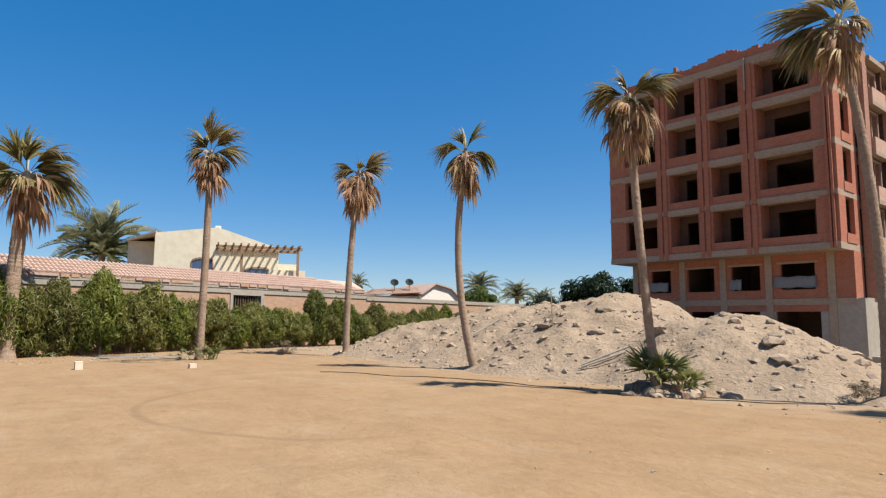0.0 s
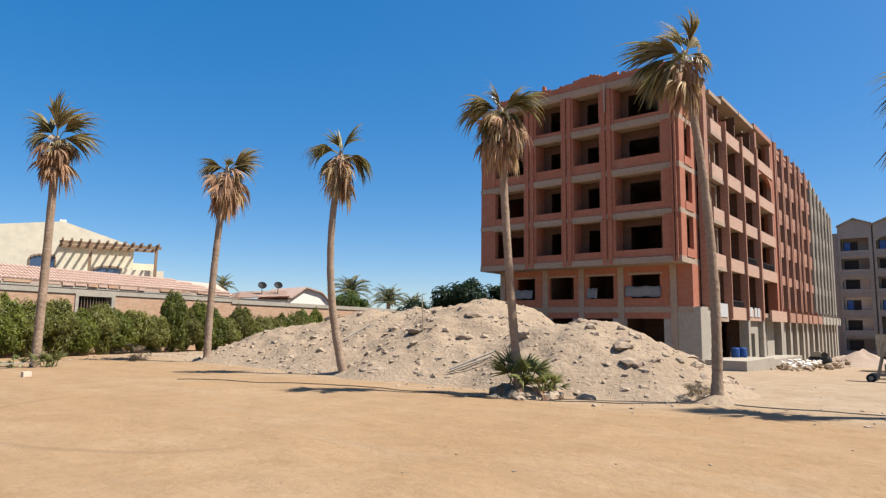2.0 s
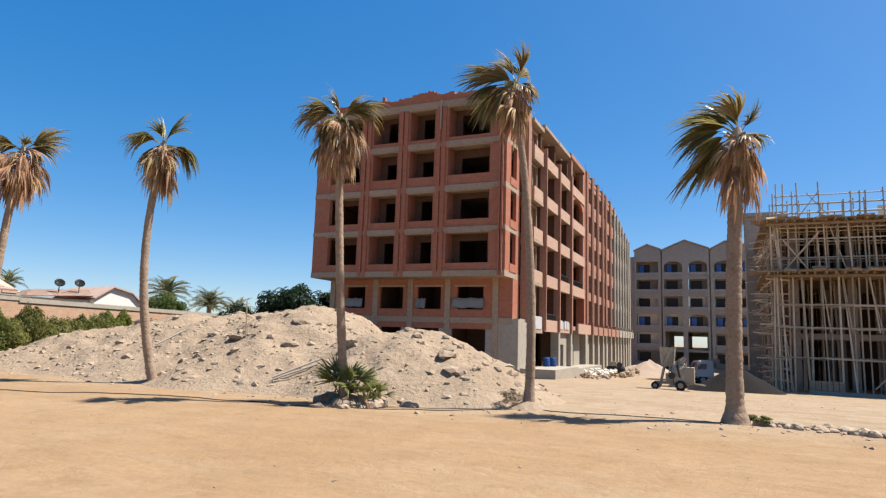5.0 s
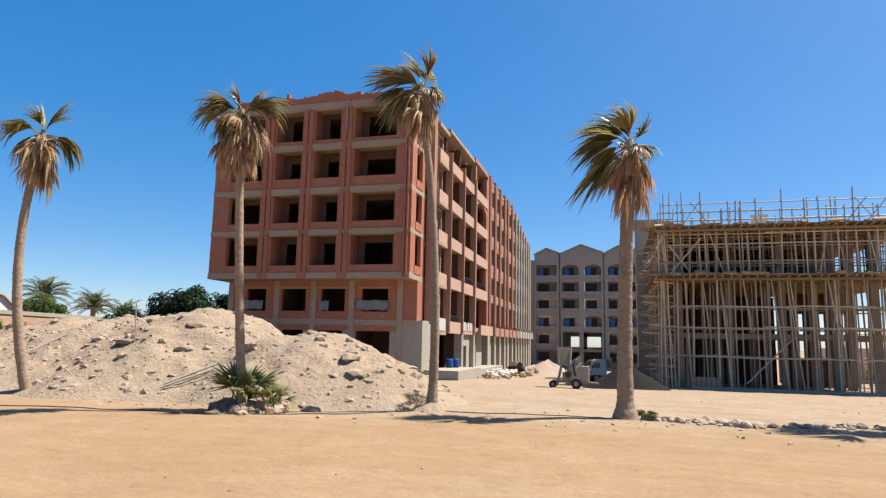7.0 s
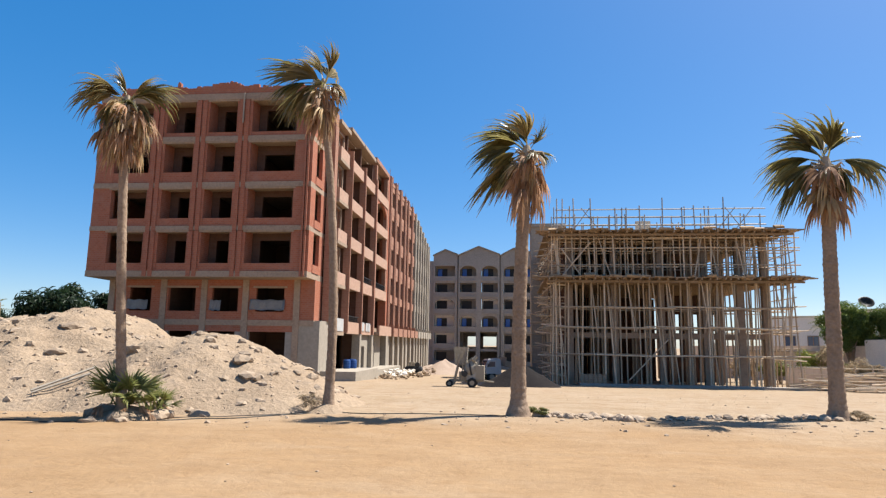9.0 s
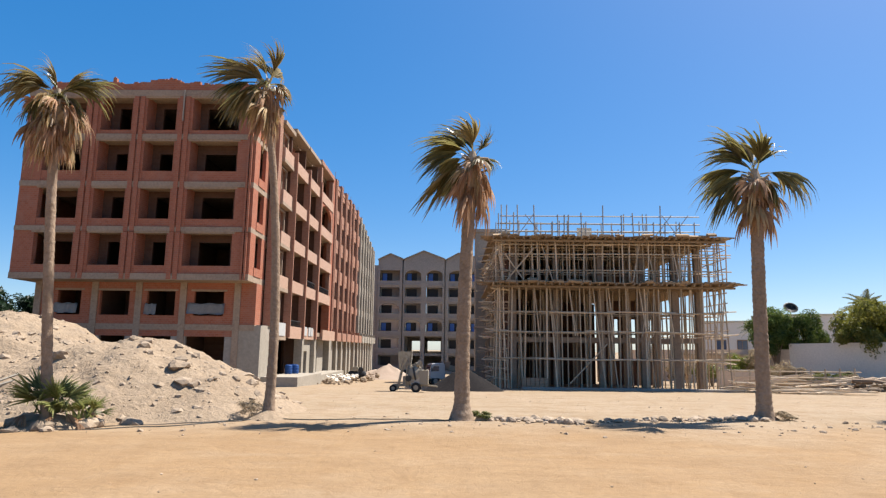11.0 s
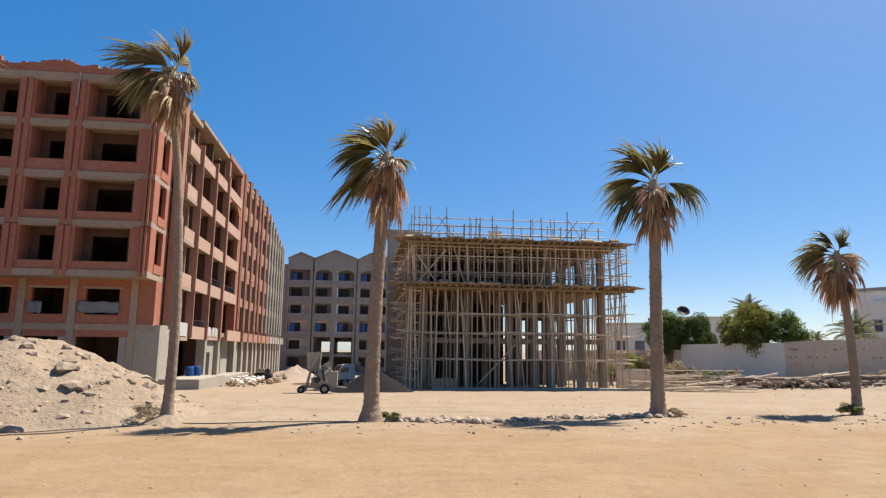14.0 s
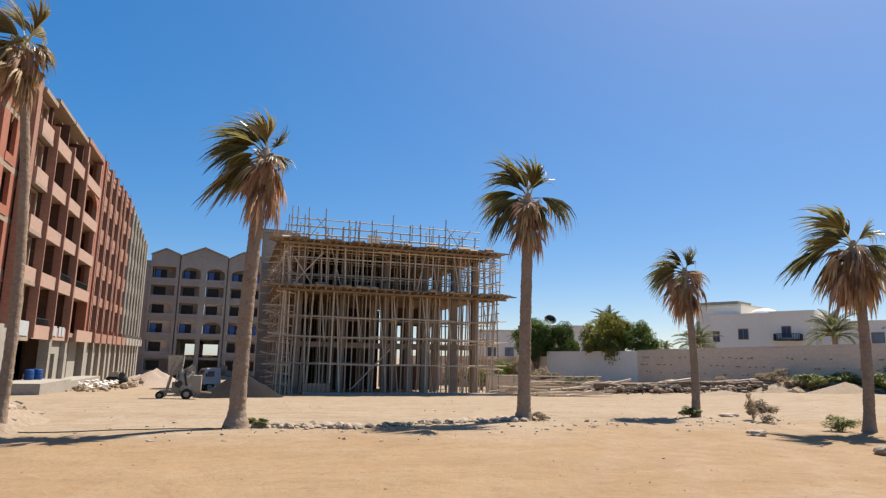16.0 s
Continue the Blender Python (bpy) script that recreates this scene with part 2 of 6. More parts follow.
# dark gravel, made near black to put the heap's shade into its colour
SHADEGRAVEL = surface("shade_dark_gravel", (0.012, 0.010, 0.010), (0.02, 0.017, 0.016), 0.8, 8.0, 0.95, 0.05)
PINKSAND = surface("pink_sand", (0.314, 0.236, 0.179), (0.348, 0.27, 0.207), 0.8, 8.0, 0.95, 0.04)


def glass_material():
    m, t, b = nodes_of("window_glass")
    b.inputs["Base Color"].default_value = (0.05, 0.08, 0.14, 1)
    b.inputs["Roughness"].default_value = 0.05
    b.inputs["Specular IOR Level"].default_value = 0.8
    return m


GLASS = glass_material()
FILM = plain("blue_window_film", (0.1, 0.22, 0.6), 0.35)


# ---- building blocks ----
def mesh_of(bm, name, mat, smooth=False):
    me = bpy.data.meshes.new(name)
    bm.to_mesh(me)
    bm.free()
    me.materials.append(mat)
    if smooth:
        me.polygons.foreach_set("use_smooth", [True] * len(me.polygons))
    return me


def part(name, bm, mat, parent, label="", smooth=False):
    """One mesh under a thing (an Empty) or under a part. The mesh is in world places."""
    ob = new(name, mesh_of(bm, name, mat, smooth))
    ob.parent = parent
    if parent.type == "EMPTY":
        ob.matrix_parent_inverse = parent.matrix_basis.inverted()
    return tagged(ob, label) if label else ob


def thing(name, at, label, category, group="", kind=""):
    e = new(name)
    e.empty_display_size = 0.3
    e.matrix_basis = Matrix.Translation(at)
    return tagged(e, label, category, group, kind)


def whole(name, bm, mat, label, category, group="", kind="", smooth=False):
    return tagged(new(name, mesh_of(bm, name, mat, smooth)), label, category, group, kind)


def box(bm, x0, x1, y0, y1, z0, z1, m=None):
    c = [(x, y, z) for z in (z0, z1) for y in (y0, y1) for x in (x0, x1)]
    v = [bm.verts.new(m @ Vector(p) if m else p) for p in c]
    for f in ((0, 2, 3, 1), (4, 5, 7, 6), (0, 1, 5, 4), (2, 6, 7, 3), (0, 4, 6, 2), (1, 3, 7, 5)):
        bm.faces.new([v[i] for i in f])
    return bm


def boxes(*rows, m=None):
    bm = bmesh.new()
    for r in rows:
        box(bm, *r, m=m)
    return bm


def tube(bm, pts, radii, sides=8, cap=True):
    """A round bar through the points."""
    pts = [Vector(p) for p in pts]
    rings = []
    for i, p in enumerate(pts):
        d = (pts[min(i + 1, len(pts) - 1)] - pts[max(i - 1, 0)]).normalized()
        a = d.cross(Vector((0, 0, 1)) if abs(d.z) < 0.9 else Vector((1, 0, 0))).normalized()
        b = d.cross(a)
        r = radii[i] if hasattr(radii, "__len__") else radii
        rings.append([bm.verts.new(p + r * (a * math.cos(k * math.tau / sides) + b * math.sin(k * math.tau / sides))) for k in range(sides)])
    for u, w in zip(rings, rings[1:]):
        for k in range(sides):
            bm.faces.new((u[k], u[(k + 1) % sides], w[(k + 1) % sides], w[k]))
    if cap:
        bm.faces.new(rings[0]), bm.faces.new(rings[-1][::-1])
    return bm


def bar(p, q, r, sides=6):
    return tube(bmesh.new(), [p, q], r, sides)


def rock_mesh(name, seed, mat, squash=0.65):
    bm = bmesh.new()
    bmesh.ops.create_icosphere(bm, subdivisions=2, radius=0.5)
    for v in bm.verts:
        n = noise.cell(v.co * 2.6 + Vector((seed * 7.1, 0, 0))) * 0.22 + noise.noise(v.co * 1.9 + Vector((seed * 5.1, 0, 0))) * 0.4 + noise.noise(v.co * 5.5 + Vector((0, seed * 3.3, 0))) * 0.16
        v.co *= 1 + n
        v.co.z *= squash
    return mesh_of(bm, name, mat)


def ground_z(x, y):
    z = float(np.interp(y, [22, 40, 108], [0, -0.6, -2.2]))
    if -90 < x < 90 and -20 < y < 120:
        p = Vector((x, y, 0))
        z += 0.5 * min(1.0, max(0.0, (x - 24) / 16)) * min(1.0, max(0.0, (y - 15) / 15))
        z += 0.05 * noise.noise(p * 0.35) + 0.025 * noise.noise(p * 1.1)
    return z


# ---- ground ----
def build_ground():
    def steps(near0, near1, cell, far):
        a = list(np.arange(near0, near1, cell))
        step, lo, hi = cell, near0, a[-1]
        left, right = [], []
        while lo > -far or hi < far:
            step *= 1.35
            lo, hi = lo - step, hi + step
            left.append(max(lo, -far)), right.append(min(hi, far))
        return sorted(set([round(v, 4) for v in left + a + right]))
    xs, ys = steps(-36, 26, 0.35, 2400), steps(2, 30, 0.3, 2400)
    verts = [(x, y, ground_z(x, y)) for y in ys for x in xs]
    n = len(xs)
    faces = [(j * n + i, j * n + i + 1, (j + 1) * n + i + 1, (j + 1) * n + i) for j in range(len(ys) - 1) for i in range(n - 1)]
    me = bpy.data.meshes.new("ground")
    me.from_pydata(verts, [], faces)
    me.materials.append(SAND)
    me.polygons.foreach_set("use_smooth", [True] * len(me.polygons))
    tagged(new("ground", me), "dry tan desert sand with faint wheel tracks", "ground", kind="structure")


build_ground()


# ---- rubble heap ----
HEAP = ((-27.0, 21.3, 1.75, 5.5, 5.5), (-23.6, 23.6, 2.6, 6.0, 7.5), (-19.8, 23.8, 2.75, 5.5, 8.5), (-16.2, 23.6, 3.1, 5.2, 8.5),
        (-13.6, 22.6, 2.0, 4.5, 7.0), (-10.3, 20.8, 2.15, 5.2, 5.2), (-7.6, 19.7, 1.3, 3.2, 3.4))


def heap_z(x, y):
    total = 0.0
    for cx, cy, h, rx, ry in HEAP:
        d = math.hypot((x - cx) / rx, (y - cy) / ry)
        k = max(0.0, 1 - d)
        total += (h * (k * 1.25 if k < 0.6 else 0.75 + 0.25 * (1 - ((1 - k) / 0.4) ** 2))) ** 5 if k > 0 else 0
    z = total ** 0.2
    if z > 0.02:
        p = Vector((x, y, 0))
        s = min(1, z)
        z += s * (0.2 * noise.noise(p * 0.8) + 0.13 * noise.noise(p * 2.1) + 0.1 * max(0, noise.noise(p * 3.7)) + 0.09 * noise.noise(p * 5.5))
    return z + ground_z(x, y) - 0.06


def build_heap():
    xs, ys = np.arange(-33.5, -3.9, 0.16), np.arange(13.5, 33, 0.18)
    n = len(xs)
    verts = [(x, y, heap_z(x, y)) for y in ys for x in xs]
    faces = [(j * n + i, j * n + i + 1, (j + 1) * n + i + 1, (j + 1) * n + i) for j in range(len(ys) - 1) for i in range(n - 1)]
    me = bpy.data.meshes.new("rubble_heap")
    me.from_pydata(verts, [], faces)
    me.materials.append(RUBBLE)
    me.polygons.foreach_set("use_smooth", [True] * len(me.polygons))
    tagged(new("rubble_heap", me), "long heap of pale excavated earth and broken stone", "rubble heap", kind="stuff")


build_heap()
ROCKS = [rock_mesh("stone", s, BOULDER, 0.55 + 0.1 * (s % 3)) for s in range(6)]


PALE_ROCKS = [rock_mesh("stone", s + 9, STONE, 0.55 + 0.1 * (s % 3)) for s in range(6)]


def stone(at, size, label="rough pale stone lying on the sand", group="", turn=0.0, stretch=1.0, kinds=ROCKS):
    ob = new("stone", kinds[random.randrange(6)])
    ob.matrix_basis = Matrix.Translation(at) @ Matrix.Rotation(turn, 4, "Z") @ Matrix.Diagonal((size * stretch, size, size * 0.9, 1))
    return tagged(ob, label, "stone", group)


def scatter(name, count, where, small, large, mat, label, category="rubble"):
    """Many small stones joined into one piece of stuff."""
    rnd = random.Random(len(name) * 31 + count)
    verts, faces = [], []
    bm = bmesh.new()
    bmesh.ops.create_icosphere(bm, subdivisions=1, radius=0.5)
    base = [v.co.copy() for v in bm.verts]
    tri = [[v.index for v in f.verts] for f in bm.faces]
    bm.free()
    for i in range(count):
        x, y, z = where(rnd)
        s = small + (large - small) * rnd.random() ** 4
        turn = Euler((rnd.random() * 6, rnd.random() * 6, rnd.random() * 6)).to_matrix()
        k = len(verts)
        sx, sy, sz = rnd.uniform(0.6, 1.3), rnd.uniform(0.6, 1.2), rnd.uniform(0.4, 0.8)
        for v in base:
            w = turn @ (v * (1 + 0.7 * (rnd.random() - 0.5)))
            verts.append((x + w.x * s * sx, y + w.y * s * sy, z - 0.12 * s + w.z * s * sz))
        faces += [[a + k for a in f] for f in tri]
    me = bpy.data.meshes.new(name)
    me.from_pydata(verts, [], faces)
    me.materials.append(mat)
    return tagged(new(name, me), label, category, kind="stuff")


def on_heap(r):
    while True:
        x, y = r.uniform(-31, -5), r.uniform(14.5, 25)
        z = heap_z(x, y)
        if z > 0.08:
            return x, y, z


scatter("heap_stones", 2600, on_heap, 0.05, 0.46, STONE, "broken stones strewn over the earth heap")


# ---- brick shell of an unfinished hotel ----
def arch_fill(bm, a0, a1, z_spring, z_top, plane0, plane1, axis="y", n=14):
    """A flat head with an arch cut from it, closing the top of an opening."""
    mid, half = (a0 + a1) / 2, (a1 - a0) / 2
    line = [(mid - half * math.cos(math.pi * i / n), z_spring + (z_top - z_spring) * math.sin(math.pi * i / n)) for i in range(n + 1)]
    line += [(a1, z_top + 0.05), (a0, z_top + 0.05)]
    sides = []
    for p in (plane0, plane1):
        sides.append([bm.verts.new((p, a, z) if axis == "y" else (a, p, z)) for a, z in line])
    k = len(line)
    bm.faces.new(sides[0]), bm.faces.new(sides[1][::-1])
    for i in range(k):
        j = (i + 1) % k
        bm.faces.new((sides[0][j], sides[0][i], sides[1][i], sides[1][j]))
    bmesh.ops.recalc_face_normals(bm, faces=bm.faces[:])
    return bm


def panels(name, mat, parent, *rows):
    """Each box a part of its own."""
    for row in rows:
        part(name, boxes(row), mat, parent)


def build_brick_hotel():
    b = thing("unfinished_brick_building", (-20, 60, -1), "six-storey unfinished hotel of bare red brick and concrete", "building")
    X0, X1, YF, YL = -28.13, -12.9, 39.1, 40.75
    opens = ((-26.83, -24.29), (-23.25, -21.22), (-20.24, -18.28), (-17.2, -14.09))
    doors = ((-26.4, -24.6), (-22.65, -21.42), (-19.7, -18.46), (-16.65, -14.6))
    bands = ((6.0, 6.4), (9.08, 9.4), (12.0, 12.36), (15.18, 15.54), (18.12, 18.55))
    sills = (6.92, 9.93, 13.08, 15.84)
    for z0, z1 in bands:
        part("slab", boxes((X0, X1, YF - 0.07, 80, z0, z1)), CONCRETE, b)
    for s in range(4):
        z0, z1 = bands[s][1], bands[s + 1][0]
        edges = [X0] + [v for o in opens for v in o] + [X1]
        for i in range(0, len(edges), 2):
            part("pier", boxes((edges[i], edges[i + 1], YF, 40.5, z0, z1)) if 0 < i < 8 else
                 boxes((edges[i], edges[i + 1], YF, YF + 0.4, z0, z1)), BRICK, b)
            if i in (2, 4, 6):
                mid = (edges[i] + edges[i + 1]) / 2
                panels("pilaster", BRICK, b, (mid - 0.34, mid - 0.06, YF - 0.11, YF, z0 - 0.36, z1), (mid + 0.06, mid + 0.34, YF - 0.11, YF, z0 - 0.36, z1))
        for x0, x1 in ((X1 - 0.5, X1 - 0.38), (X1 - 0.3, X1 - 0.18)):
            part("pilaster", boxes((x0, x1, YF - 0.18, YF, z0 - 0.36, z1)), BRICK, b)
        for (x0, x1), (d0, d1) in zip(opens, doors):
            part("sill_wall", boxes((x0, x1, YF + 0.03, YF + 0.28, z0, sills[s])), BRICK, b)
            part("lintel", boxes((x0 - 0.15, x1 + 0.15, YF - 0.03, YF + 0.3, z1 - 0.1, z1)), CONCRETE, b)
            # loggia backs use the block colour that already carries the recess shade
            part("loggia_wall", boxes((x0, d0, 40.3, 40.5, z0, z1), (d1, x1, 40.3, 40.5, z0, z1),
                                      (d0, d1, 40.3, 40.5, z0 + 2.2, z1)), SHADEBLOCK, b)
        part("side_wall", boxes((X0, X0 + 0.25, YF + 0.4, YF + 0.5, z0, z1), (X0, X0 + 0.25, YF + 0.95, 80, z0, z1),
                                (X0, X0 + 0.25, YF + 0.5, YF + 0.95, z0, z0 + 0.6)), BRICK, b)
        # inner walls added to stop light and keep the rooms behind dark
        part("light_stop_wall", boxes((X0 + 0.25, X1 - 1.2, 46.0, 46.2, z0, z1)), SHADEBLOCK, b)
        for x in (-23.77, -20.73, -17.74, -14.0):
            part("shade_partition", boxes((x - 0.08, x + 0.08, 40.5, 46.0, z0, z1)), SHADEBLOCK, b)
    # broken parapet
    r = random.Random(4)
    x = X0 + 1.5
    bm = boxes((X0 + 1.4, X1, YF, YF + 0.25, 18.55, 18.8))
    while x < X1 - 0.4:
        w = r.uniform(0.18, 0.5)
        top = 18.9 + 0.05 * r.random() + 0.35 * math.exp(-((x + 19.3) / 1.6) ** 2) + 0.4 * max(0, noise.noise(Vector((x * 1.3, 3, 0)))) + 0.12 * r.random() + (0.12 if x < -22.5 else 0)
        box(bm, x, min(x + w, X1), YF + 0.004, YF + 0.246, 18.8, top)
        if r.random() < 0.25:
            box(bm, x + 0.04, min(x + w * 0.6, X1), YF + 0.03, YF + 0.22, top, top + 0.08)
        x += w
    part("parapet", bm, BRICK, b, "ragged half-demolished brick parapet")
    part("rain_pipe", bar((-17.75, YF - 0.22, 16.4), (-17.75, YF - 0.22, 18.5), 0.05), PALECONC, b)
    # two lower storeys, set back under the overhang
    cols = (-27.2, -23.45, -20.55, -17.62, -14.07)
    low = ((-25.9, -24.35), (-23.1, -21.16), (-20.0, -18.15), (-16.9, -14.95))
    gf = ((-25.8, -24.4), (-22.95, -21.25), (-20.25, -18.25), (-17.3, -14.75))
    for x in cols:
        part("column", boxes((x - 0.2, x + 0.22, YL - 0.08, YL + 0.3, -0.9, 6.0)), CONCRETE, b)
    part("slab", boxes((-27.2, -12.85, YL - 0.05, 80, 2.92, 3.3)), CONCRETE, b)
    for (x0, x1), (g0, g1), c0, c1 in zip(low, gf, cols, cols[1:]):
        a, c = c0 + 0.22, c1 - 0.2
        part("wall_panel", boxes((a, x0, YL, YL + 0.25, 3.3, 6.0), (x1, c, YL, YL + 0.25, 3.3, 6.0), (x0, x1, YL, YL + 0.25, 3.3, 3.86),
                                 (x0, x1, YL, YL + 0.25, 5.45, 6.0)), BRICK, b)
        part("lintel", boxes((x0 - 0.2, x1 + 0.2, YL - 0.04, YL + 0.2, 5.44, 5.56)), CONCRETE, b)
        part("brick_strip", boxes((a, c, YL, YL + 0.25, 2.52, 2.92)), BRICK, b)
        panels("ground_floor_wall", GREYWALL, b, (a, max(g0, a + 0.02), YL, YL + 0.25, -0.9, 2.52), (min(g1, c - 0.02), c, YL, YL + 0.25, -0.9, 2.52))
    part("end_panel", boxes((-13.85, -12.85, YL, YL + 0.25, 3.3, 6.0)), BRICK, b)
    part("end_block", boxes((-13.85, -12.425, YL - 0.02, YL + 0.296, -0.9, 3.25)), PALECONC, b, "grey rendered concrete end wall")
    # more added inner walls, which keep light out of the lower rooms
    panels("light_stop_wall", SHADEBLOCK, b, (-27.0, -14.5, 44.5, 44.7, -0.9, 2.9), (-27.0, -14.5, 44.5, 44.7, 3.3, 6.0))
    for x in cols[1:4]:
        panels("shade_partition", SHADEBLOCK, b, (x - 0.08, x + 0.08, YL + 0.3, 44.5, -0.9, 2.9), (x - 0.08, x + 0.08, YL + 0.3, 44.5, 3.3, 6.0))
    part("side_wall", boxes((-27.35, -27.1, YL, 80, -0.9, 6.0)), BRICK, b)
    # long side that faces the yard: piers and fins standing out, deep dark loggias between them
    for s in range(4):
        z0, z1 = bands[s][1], bands[s + 1][0]
        part("corner_wall", boxes((X1 - 0.25, X1, YF + 0.4, YF + 1.0, z0, z1), (X1 - 0.25, X1, 41.4, 42.3, z0, z1), (X1 - 0.7, X1 - 0.5, YF + 1.0, 41.4, z0, z1),
                                  (X1 - 0.3, X1 + 0.04, YF + 0.9, 41.5, z0, z0 + 0.55)), BRICK, b)
    part("side_panel", boxes((-12.8, -12.3, 42.3, 43.05, 3.3, 18.3)), DUSTYBRICK, b)
    part("side_panel", boxes((X1 - 0.2, X1 + 0.02, YL + 0.25, 42.3, 3.3, 6.0)), BRICK, b)
    part("side_base", boxes((-12.9, -12.42, YL + 0.3, 44.6, -1.1, 3.3)), PALECONC, b, "grey rendered base wall")
    levels = (2.6, 6.0, 9.1, 12.1, 15.2)

    def loggia(y0, y1, s, front, tall, mat, depth=2.2, door=0.7, roof=18.2):
        """One open bay on one floor: slab, parapet, and a shade-darkened back wall with a wide door opening."""
        z, nz = levels[s], (levels[s + 1] if s < 4 else roof)
        back = -12.9 - depth
        part("balcony_slab", boxes((-12.88, front - 0.02, y0, y1, z + 0.02, z + 0.26)), CONCRETE, b)
        part("balcony_front", boxes((front - 0.16, front, y0 + 0.003, y1 - 0.003, z - 0.04, z + tall)), mat, b)
        w = (y1 - y0) * (1 - door) / 2
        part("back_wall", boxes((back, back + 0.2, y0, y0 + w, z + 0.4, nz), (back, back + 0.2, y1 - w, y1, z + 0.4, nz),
                                (back, back + 0.2, y0 + w, y1 - w, z + 2.45, nz)), SHADEBLOCK, b)

    # first bay: framed windows over projecting sills
    for s, z in enumerate(levels):
        nz = levels[s + 1] if s < 4 else 17.75
        part("window_wall", boxes((-12.85, -12.62, 43.05, 43.5, z + 0.3, nz), (-12.85, -12.62, 45.2, 45.85, z + 0.3, nz),
                                  (-12.85, -12.62, 43.5, 45.2, nz - 0.45, nz), (-12.85, -12.62, 43.5, 45.2, z + 0.3, z + 0.95)), DUSTYBRICK, b)
        part("window_frame", boxes((-12.6, -12.5, 43.4, 43.52, z + 0.95, nz - 0.33), (-12.6, -12.5, 45.18, 45.3, z + 0.95, nz - 0.33),
                                   (-12.6, -12.48, 43.4, 45.3, nz - 0.45, nz - 0.33), (-12.72, -12.66, 44.55, 44.68, z + 0.95, nz - 0.45)), CONCRETE, b)
        part("window_sill", boxes((-12.6, -12.12, 43.25, 45.7, z + 0.05, z + 0.9)), FRONTBRICK, b)
        part("balcony_slab", boxes((-12.6, -12.1, 43.15, 45.75, z - 0.2, z + 0.045)), CONCRETE, b)
        part("back_wall", boxes((-14.2, -14.0, 43.0, 45.85, z + 0.3, nz)), SHADEBLOCK, b)
    part("roof_edge", boxes((-12.88, -12.1, 43.05, 45.85, 17.75, 18.05)), CONCRETE, b)
    # three wide bays between slim posts that stop at the top parapet
    wide = ((46.25, 50.25), (50.75, 54.75), (55.5, 61.2))
    for y0, y1, top in ((45.87, 46.25, 16.5), (50.25, 50.75, 16.45), (54.75, 55.5, 16.6)):
        mid = (y0 + y1) / 2
        part("post", boxes((-12.4, -11.86, y0, mid - 0.05, 2.6, top)), DUSTYBRICK, b)
        part("post", boxes((-12.4, -11.94, mid + 0.05, y1, 2.6, top - 0.1)), BRICK, b)
        part("shade_partition", boxes((-15.1, -12.42, mid - 0.1, mid + 0.1, 2.62, 18.1)), SHADEBLOCK, b)
    for i, (y0, y1) in enumerate(wide):
        for s in range(5):
            low = s == 0 and i == 2
            loggia(y0, y1, s, -11.45 if low else -12.05, 0.85, FRONTBRICK, door=0.78)
            z = levels[s]
            nz = levels[s + 1] if s < 4 else 18.2
            if i == 0:
                panels("jamb_wall", BRICK, b, (-13.5, -13.3, y0 + 1.9, y0 + 2.6, z + 0.26, nz - 0.02), (-13.5, -13.3, y1 - 0.5, y1, z + 0.26, nz - 0.02))
            if i == 2 and s:
                panels("pier", DUSTYBRICK, b, (-12.5, -12.12, y0, y0 + 0.45, z + 0.85, nz), (-12.5, -12.12, y1 - 0.45, y1, z + 0.85, nz))
                if s == 3:
                    part("arch", arch_fill(bmesh.new(), y0 + 0.45, y1 - 0.45, nz - 1.1, nz - 0.1, -12.4, -12.12), BRICK, b)
        top = 18.2 if i < 2 else 18.45
        part("roof_edge", boxes((-12.88, -12.05, y0 - 0.3, y1, top, top + (0.25, 0.3, 0.4)[i])), DUSTYBRICK if i == 2 else CONCRETE, b)
    for y0, y1, z in ((46.4, 50.1, 3.45), (50.9, 54.6, 6.9), (56.0, 60.6, 6.9)):
        part("iron_railing", boxes((-12.12, -12.08, y0, y1, z + 0.42, z + 0.47), *((-12.115, -12.085, y0 + 0.1 + k * 0.19, y0 + 0.13 + k * 0.19, z, z + 0.42) for k in range(int((y1 - y0 - 0.2) / 0.19)))), DARK, b)
    # narrow windows between full-height fins, brick first and bare concrete farther on
    edges = (62.35, 65.3, 68.3, 71.4, 73.6, 76.9, 79.9, 82.3, 84.7, 87.1, 89.5, 91.9, 93.6)
    part("pier", boxes((-12.88, -12.1, 61.2, 61.9, 2.6, 18.8)), BRICK, b)
    for i, y in enumerate(edges):
        pale = y > 79
        top = 18.9 - max(0, y - 78) * 0.16
        mat = PALECONC if pale else DUSTYBRICK
        part("fin", boxes((-12.32, -11.95, y - 0.42, y - 0.14, 2.6, top)), mat, b)
        part("fin", boxes((-12.32, -11.95, y + 0.14, y + 0.42, 2.6, top)), mat, b)
        part("pier", boxes((-12.32, -12.1, y - 0.139, y + 0.139, 2.6, top - 0.25)), PALECONC if pale else BRICK, b)
        part("shade_partition", boxes((-15.1, -12.33, y - 0.3, y + 0.3, 2.62, top - 0.9)), SHADEBLOCK, b)
        part("ground_column", boxes((-12.6, -11.95, y - 0.4, y + 0.4, -2.1, 2.6)), PALECONC, b)
        if i == len(edges) - 1:
            continue
        y0, y1 = y + 0.42, edges[i + 1] - 0.42
        for s in range(5):
            z, nz = levels[s], (levels[s + 1] if s < 4 else top - 0.7)
            loggia(y0, y1, s, -11.45 if s == 0 else -12.12, 0.8, mat, door=0.74, roof=top - 0.7)
